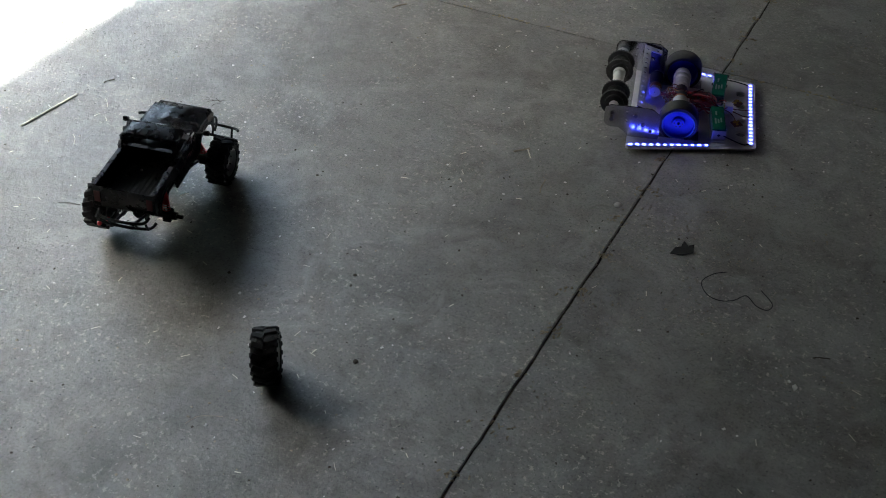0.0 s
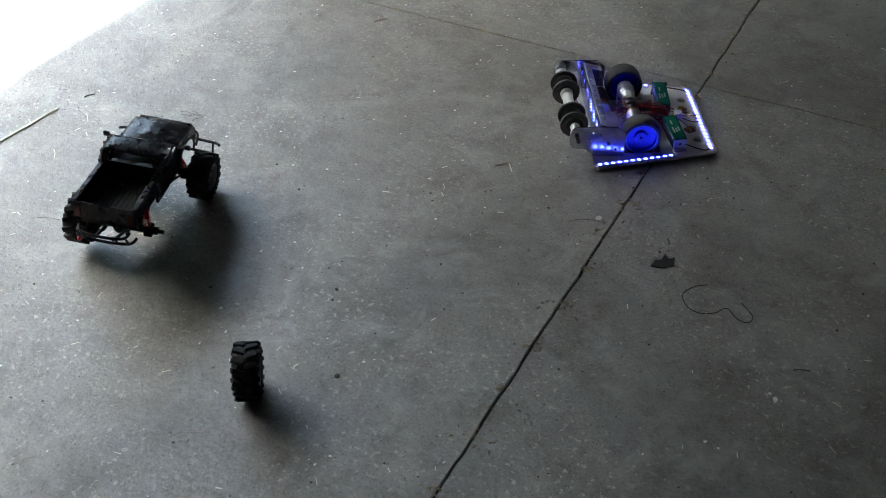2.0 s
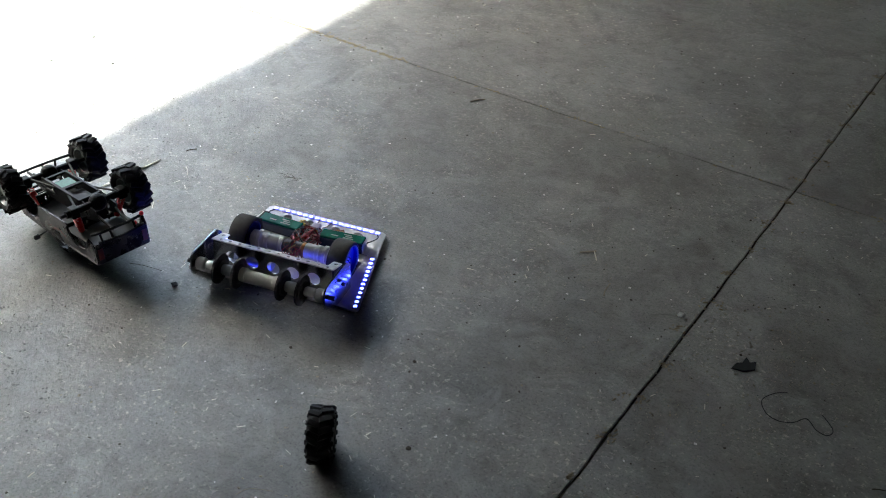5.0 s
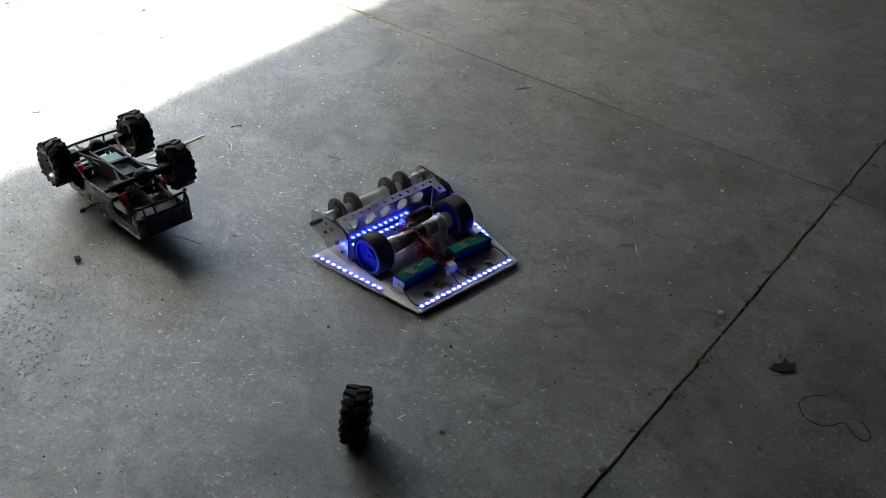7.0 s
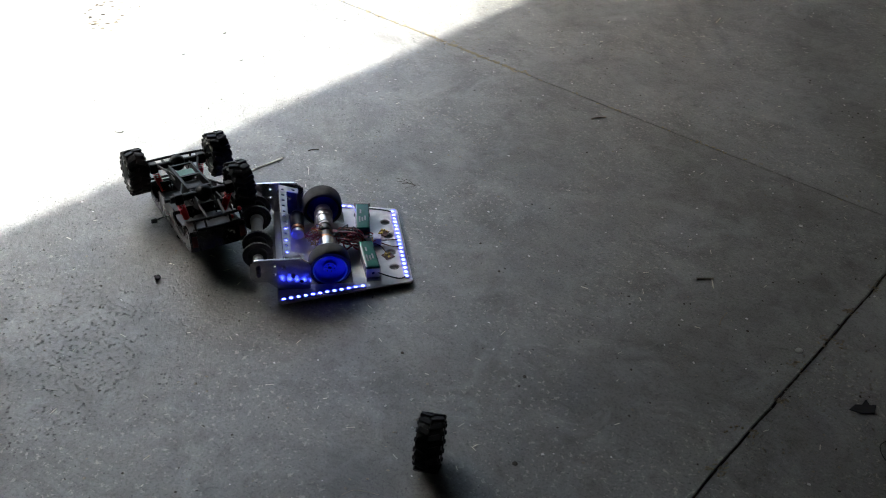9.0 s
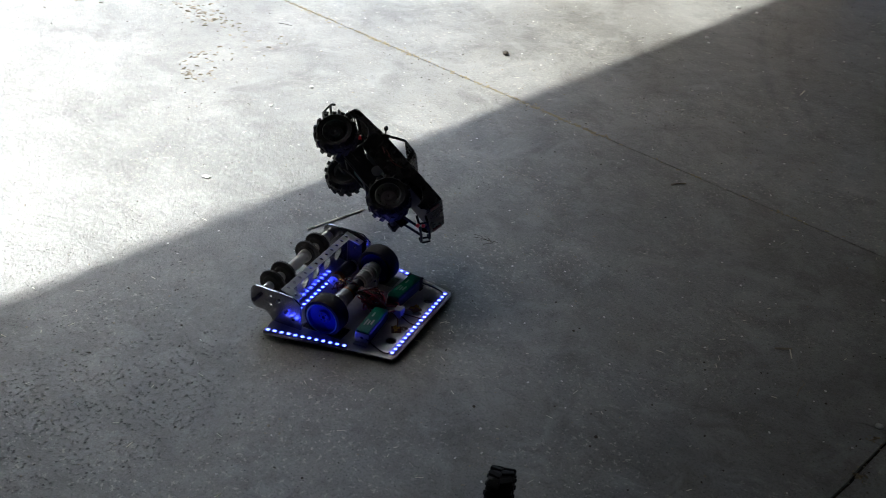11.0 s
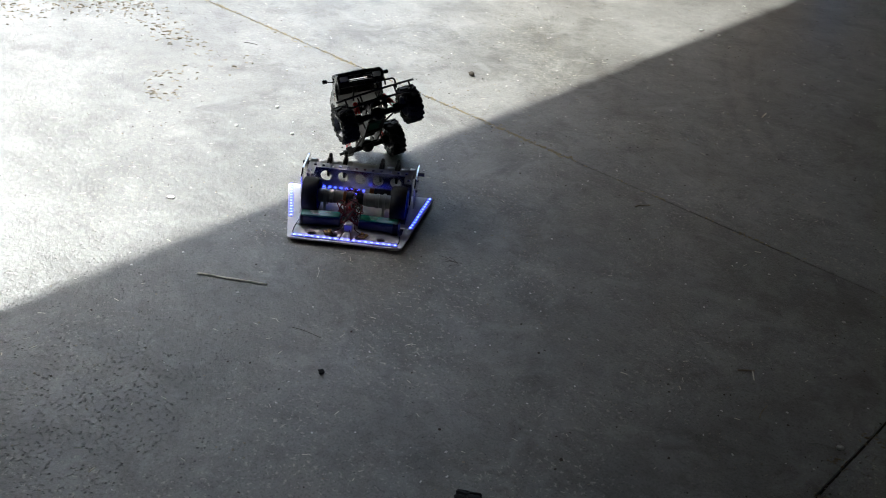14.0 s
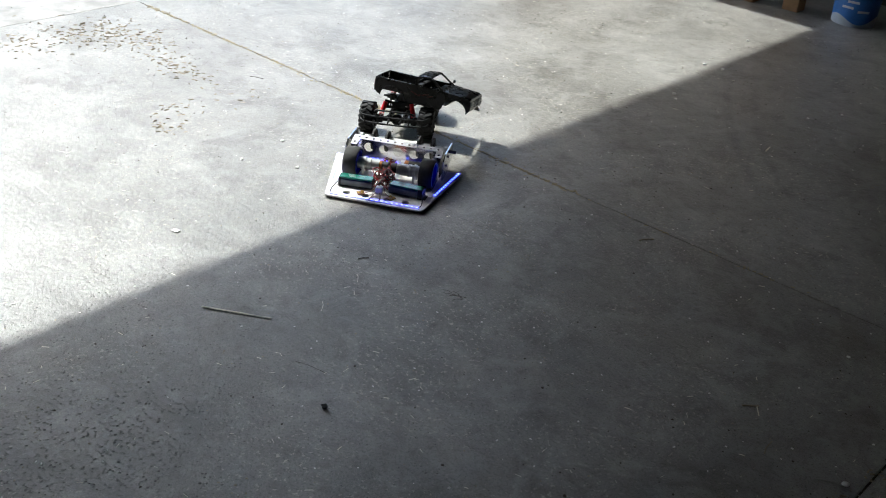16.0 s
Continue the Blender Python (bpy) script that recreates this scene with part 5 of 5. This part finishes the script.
BODY = [
    (0, 0, 0, 0, 0, 0, 0),
    (12.8, 0, 0, 0, 0, 0, 0),
    (13, 0.002, -0.005, -0.011, 14.4, -8.3, 26.0),
    (13.1, -0.017, -0.014, 0.044, 5.3, -40.4, 41.8),
    (13.2, 0, 0, 0, 0, 0, 0),
    (13.9, 0, 0, 0, 0, 0, 0),
    (14, 0.024, -0.034, 0.039, -10.2, 9.9, -7.7),
    (14.3, 0, 0, 0, 0, 0, 0),
    (14.5, -0.020, 0.019, 0.002, -5.2, -3.9, 14.0),
    (14.7, 0.187, 0.061, 0.116, -15.2, -18.7, 98.7),
    (15, 0.008, 0.015, 0.003, -3.9, 0.9, 15.7),
    (15.5, 0.102, 0.090, 0.017, -4.6, 5.1, 48.3),
    (15.7, 0.142, 0.101, 0.080, -18.0, -17.0, 77.3),
    (16, 0.064, 0.097, 0.014, -8.9, 2.9, 79.4),
]
STRAW_ROWS = [(0, -1.498, -1.04, 84.5), (12.7, -1.498, -1.04, 84.5), (13.0, -1.465, -1.31, 34.0), (16, -1.465, -1.309, 32.0)]
LUMP_ROWS = [(0, -0.953, -1.225, 0.138), (3.75, -0.953, -1.225, 0.138), (3.95, -0.933, -1.24, 0.006), (4.2, -0.933, -1.24, 0.006), (6.3, -1.285, -1.545, 0.006), (9.2, -1.285, -1.545, 0.006), (11.3, -1.011, -1.408, 0.006), (16, -1.011, -1.408, 0.006)]


def motions():
    walk(robot, [(t, pose(x, y, 0, 0, 0, a)) for t, x, y, a in ROBOT])
    walk(truck, [(t, pose(*p)) for t, *p in TRUCK])
    walk(BODY_PARTS[0], [(t, pose(*p)) for t, *p in BODY])
    # wheels roll with the way that the robot covers, the rotor turns while it fights
    times = [0.0] + [k / 10 for k in range(15, 161)]
    def at(t):
        for a, b in zip(ROBOT, ROBOT[1:]):
            if a[0] <= t <= b[0]:
                u = (t - a[0]) / (b[0] - a[0])
                return [p + (q - p) * u for p, q in zip(a[1:], b[1:])]
        return ROBOT[-1][1:]
    for wheel, s in zip(WHEELS, (-1, 1)):
        turn, rows, last = 0.0, [], at(0)
        for t in times:
            x, y, a = at(t)
            h = radians((a + last[2]) / 2)
            go = (x - last[0]) * math.cos(h) + (y - last[1]) * math.sin(h) - radians(a - last[2]) * s * 0.129
            turn += max(-80, min(80, math.degrees(go / 0.0498)))
            last = (x, y, a)
            rows.append((t, pose(0.037, s * 0.129, 0.0498) @ pose(0, 0, 0, 0, turn, 0)))
        walk(wheel, rows)
    spin, rows = 0.0, []
    for t in times:
        spin += 0 if t < 2.9 else 75
        rows.append((t, pose(0.203, 0, 0.067) @ pose(0, 0, 0, 0, -spin, 0)))
    walk(WEAPON[0], rows)
    walk(straw, [(t, pose(x, y, 0.001, 0, 0, a)) for t, x, y, a in STRAW_ROWS])
    walk(lump, [(t, pose(x, y, z)) for t, x, y, z in LUMP_ROWS])


motions()
